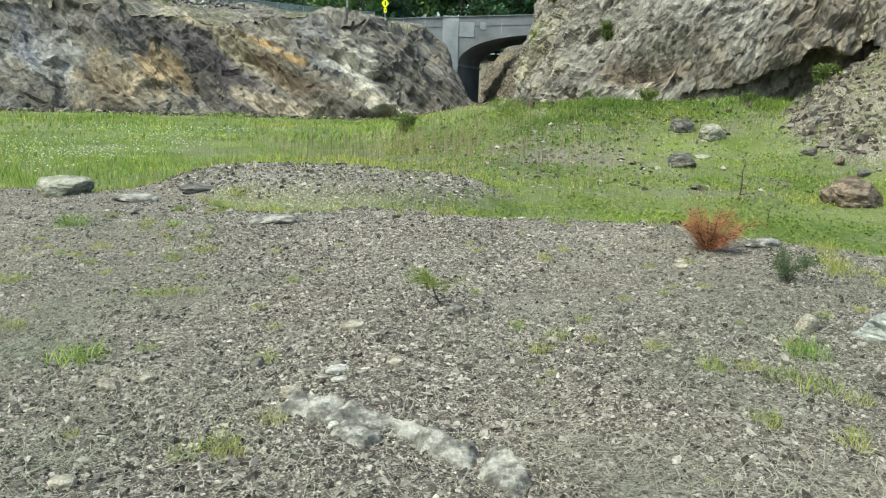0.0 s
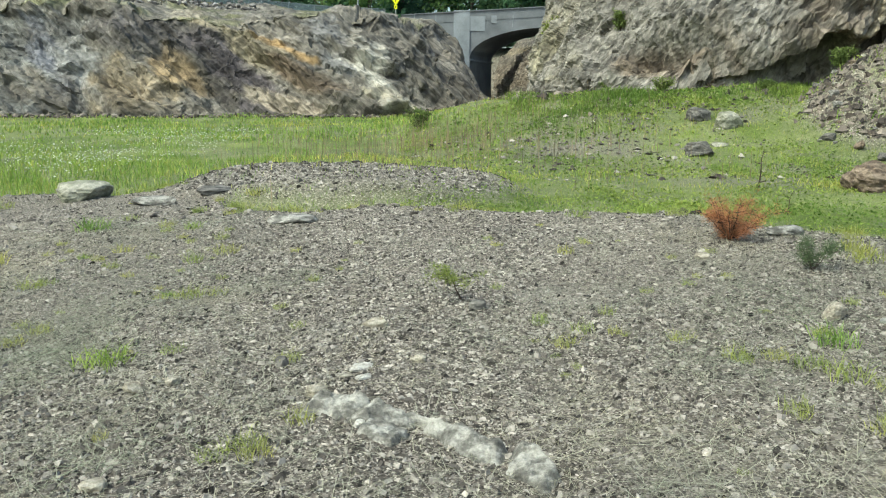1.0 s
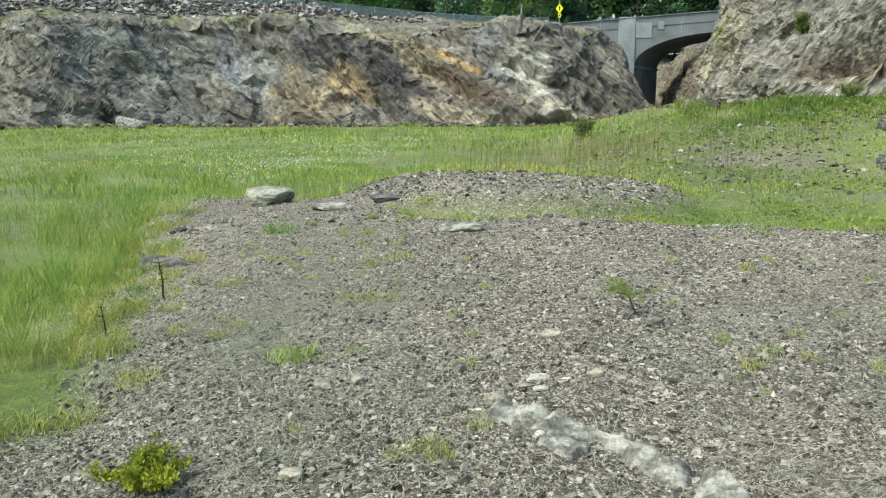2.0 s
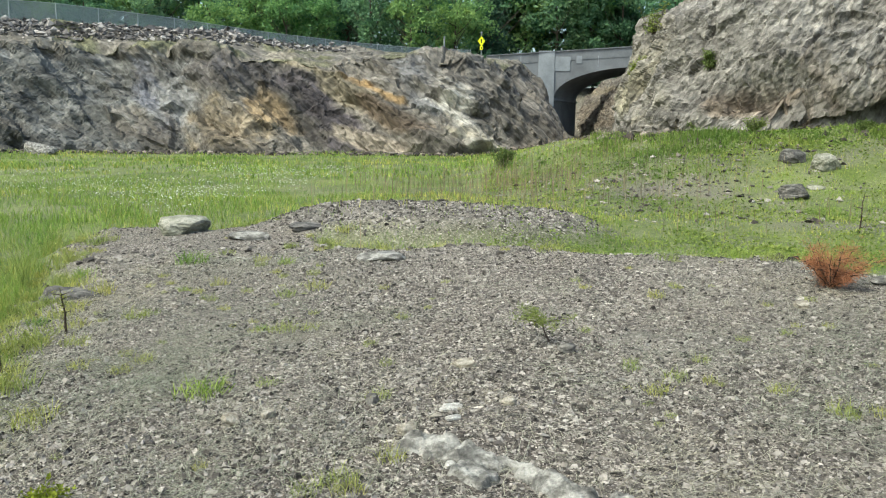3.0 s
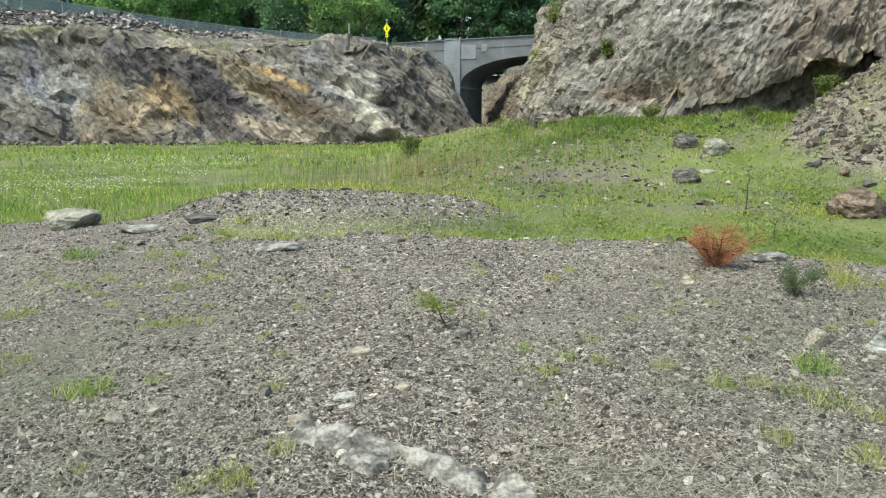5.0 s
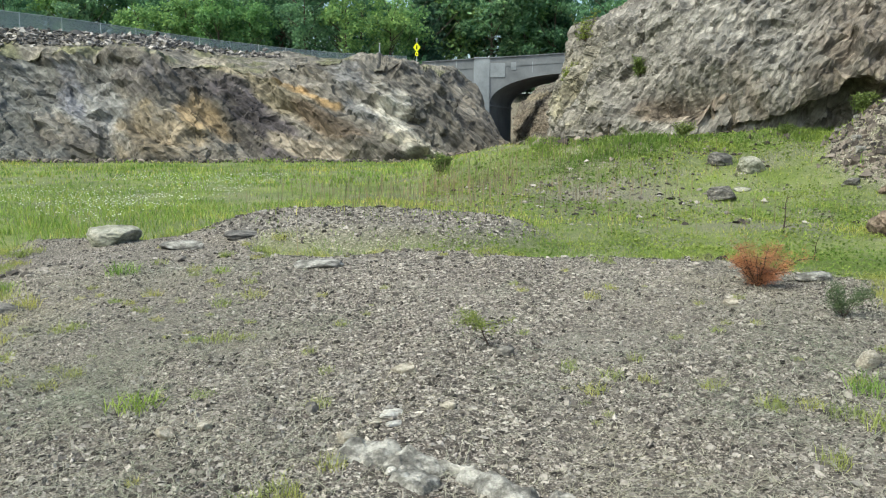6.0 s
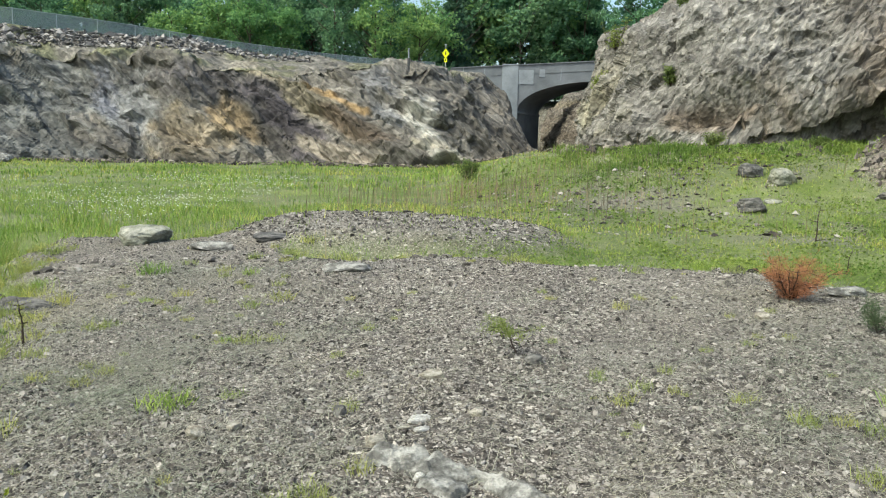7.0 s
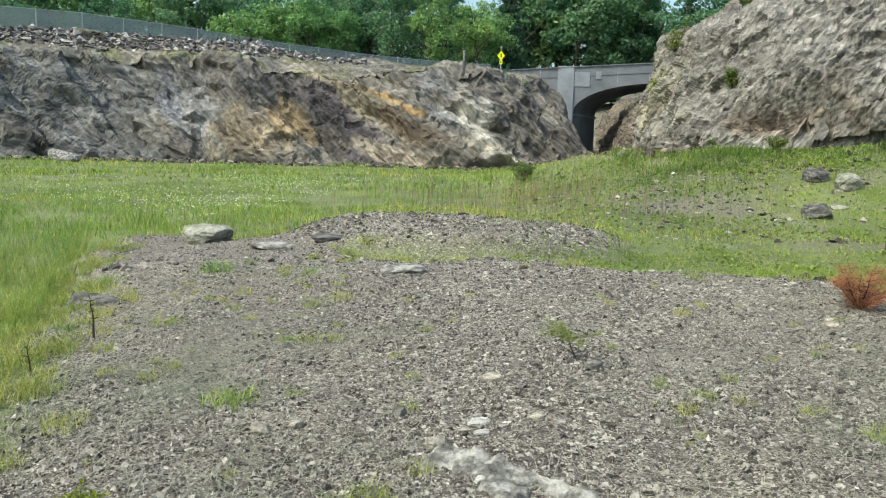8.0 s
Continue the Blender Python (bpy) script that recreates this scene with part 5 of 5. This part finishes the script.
RED_NEEDLE = leaf_material("dead orange needles", (0.40, 0.14, 0.07), (0.66, 0.30, 0.18), 0.35)
YELLOW_LEAF = leaf_material("yellow-green leaves", (0.15, 0.17, 0.015), (0.42, 0.44, 0.06), 0.35)
PINE_NEEDLE = leaf_material("blue-green needles", (0.05, 0.085, 0.04), (0.13, 0.17, 0.09), 0.25)
SEEDLING = leaf_material("pale seedling needles", (0.15, 0.17, 0.03), (0.36, 0.38, 0.10), 0.35)
TWIG = plain_material("dark twig", (0.055, 0.04, 0.032), 0.9, 0, 40, 0.3)
SHRUB_LEAF = leaf_material("shrub leaves", (0.075, 0.115, 0.035), (0.19, 0.25, 0.085), 0.4)


def bush(name, label, x, y, height, spread, stems, needles, length, width, mat, seed, lean=0.5, droop=0.2, start=0.15):
    """A small woody plant: stems with twigs, and needles or leaves along them."""
    r = np.random.default_rng(seed)
    ob = tagged(new(name), label, "bush")
    ob.location = (x, y, zg(x, y) - 0.01)
    tubes, spots = [], []
    for i in range(stems):
        a = 6.283 * i / stems + r.normal(0, 0.4)
        out = spread * (0.25 + 0.75 * r.random()) * (0 if stems == 1 else 1)
        top = np.array([out * math.cos(a) + (lean * height * 0.5 if stems == 1 else 0), out * math.sin(a), height * (0.65 + 0.4 * r.random())])
        t = np.linspace(0, 1, 8)[:, None]
        pts = t * top + np.cumsum(r.normal(0, 0.010 * height / 0.4, (8, 3)), 0) * t
        tubes.append(tube(pts, np.linspace(0.010, 0.002, 8) * height / 0.4 * (0.6 if stems > 3 else 0.9), 5))
        spots.append(pts[1:])
        for j in range(5 if stems > 3 else 9):
            k = int(r.integers(1, 7))
            b = r.random() * 6.283
            ln = (spread if stems == 1 else height * 0.4) * (0.35 + 0.65 * r.random())
            tw = pts[k] + np.linspace(0, 1, 5)[:, None] * ln * np.array([math.cos(b), math.sin(b), 0.45 - droop])
            tubes.append(tube(tw, np.linspace(0.004, 0.0012, 5) * height / 0.4, 4))
            spots.append(tw[1:])
    v, f = join(tubes)
    part("stem", mesh_of("stem", v, f, True), TWIG, ob)
    c = np.concatenate(spots)
    c = c[c[:, 2] > start * height]
    c = c[r.integers(0, len(c), needles)] + r.normal(0, length * 0.35, (needles, 3))
    c[:, 2] = np.maximum(c[:, 2], 0.01)
    d = r.normal(size=(needles, 3)) + [0, 0, 0.7]
    d /= np.linalg.norm(d, axis=1)[:, None]
    s = np.cross(d, r.normal(size=(needles, 3)))
    s /= np.linalg.norm(s, axis=1)[:, None]
    ln = (length * (0.5 + 0.8 * r.random(needles)))[:, None]
    v = np.stack([c - s * width * 0.3, c + d * ln * 0.5 - s * width * 0.5, c + d * ln, c + d * ln * 0.5 + s * width * 0.5], 1).reshape(-1, 3)
    part("foliage", mesh_of("foliage", v, np.arange(needles * 4).reshape(-1, 4)), mat, ob)
    return ob


bush("dead_conifer", "small dead conifer with orange-red needles at the knoll edge", 3.62, 6.65, 0.41, 0.36, 20, 8000, 0.05, 0.0028, RED_NEEDLE, 901, start=0.05)
bush("pine_seedling", "young blue-green pine seedling beside dry grass", 3.83, 5.55, 0.28, 0.16, 5, 1500, 0.06, 0.0035, PINE_NEEDLE, 902, start=0.25)
bush("pine_seedling", "thin young conifer behind the flat boulder", 4.72, 5.32, 0.62, 0.16, 1, 500, 0.07, 0.0035, PINE_NEEDLE, 903, 0.05, start=0.2)
bush("sapling", "leaning yellow-green sapling growing in the gravel", 1.04, 5.28, 0.33, 0.24, 1, 1000, 0.045, 0.0035, SEEDLING, 904, -0.8, start=0.45)
bush("yellow_shrub", "low bright yellow-green leafy shrub on the gravel", -1.36, 2.72, 0.14, 0.26, 20, 3800, 0.026, 0.013, YELLOW_LEAF, 905, start=0.1)
bush("sapling", "bare thin dark sapling at the edge of the meadow", -2.82, 4.78, 0.36, 0.06, 1, 90, 0.03, 0.006, SHRUB_LEAF, 906, 0.05)
bush("sapling", "thin green sapling at the edge of the meadow", -2.85, 5.70, 0.52, 0.08, 1, 160, 0.03, 0.006, SEEDLING, 907, 0.03)
bush("sapling", "thin dark twig standing in the grass", 6.9, 13.2, 0.75, 0.2, 1, 60, 0.03, 0.006, SHRUB_LEAF, 908, 0.1)
bush("sapling", "thin dark twig standing in the grass", 6.0, 10.3, 0.45, 0.12, 1, 80, 0.03, 0.006, SHRUB_LEAF, 909, 0.1)
bush("shrub", "small round grey-green shrub in the field", 1.2, 27.7, 0.75, 0.5, 10, 1500, 0.09, 0.03, SHRUB_LEAF, 910)
bush("shrub", "small leafy shrub in the cliff hollow", 11.9, 24.0, 0.35, 0.3, 10, 900, 0.09, 0.04, SHRUB_LEAF, 911)
bush("shrub", "small leafy shrub at the top of the scree", 13.6, 22.9, 0.6, 0.3, 10, 1100, 0.10, 0.045, SHRUB_LEAF, 912)
bush("shrub", "leafy shrub on the scree", 14.0, 19.6, 0.7, 0.4, 9, 1000, 0.09, 0.035, SEEDLING, 913)
bush("shrub", "green shrub at the foot of the cliff", 8.2, 28.6, 0.5, 0.35, 9, 1000, 0.09, 0.04, SHRUB_LEAF, 914)
bush("shrub", "dark green shrub at the foot of the cliff", 9.3, 26.0, 0.45, 0.35, 9, 900, 0.09, 0.04, SHRUB_LEAF, 915)


def bush_on_face(label, x, z, height, spread, seed, mat):
    """A shrub rooted where the east cliff has the given plan x and height."""
    me = cliff_east.data
    co = np.empty(len(me.vertices) * 3, np.float32)
    me.vertices.foreach_get("co", co)
    co = co.reshape(-1, 3)
    sel = co[(co[:, 1] < 36) & (co[:, 1] > 22)]
    p = sel[np.argmin(np.hypot(sel[:, 0] - x, sel[:, 2] - z))]
    ob = bush("shrub", label, float(p[0]), float(p[1]), height, spread, 9, 1200, 0.09, 0.04, mat, seed)
    ob.location = (float(p[0]), float(p[1]) - 0.05, float(p[2]) - 0.1)


bush_on_face("dry green shrub growing on the cliff face", 8.75, 4.1, 0.75, 0.35, 921, SHRUB_LEAF)
bush_on_face("yellowish shrub on the edge of the cliff", 7.7, 5.9, 1.3, 0.8, 922, SEEDLING)
bush_on_face("yellowish shrub on the edge of the cliff", 6.9, 4.2, 0.9, 0.5, 923, SEEDLING)
bush_on_face("green shrub high on the cliff face", 9.9, 7.4, 0.8, 0.5, 924, SHRUB_LEAF)

# ---- single pebbles of the gravel nearest to the path ----
def build_pebbles():
    r = np.random.default_rng(95)
    kinds = [scatter_stones("pebble", np.zeros((1, 3)), np.array([1.0]), 960 + i, GREY_STONE, 0.5, 0.28, True) for i in range(10)]
    for i in range(300):
        x, y = -1.7 + 4.4 * r.random(), 2.05 + 3.2 * r.random()
        s = 0.018 + 0.035 * r.random() ** 3
        o = new("pebble", kinds[i % 10])
        o.parent = ground
        o.matrix_world = Matrix.LocRotScale((x, y, zg(x, y) + s * 0.15), Euler((0, 0, r.random() * 6.28)), (s, s, s))


build_pebbles()
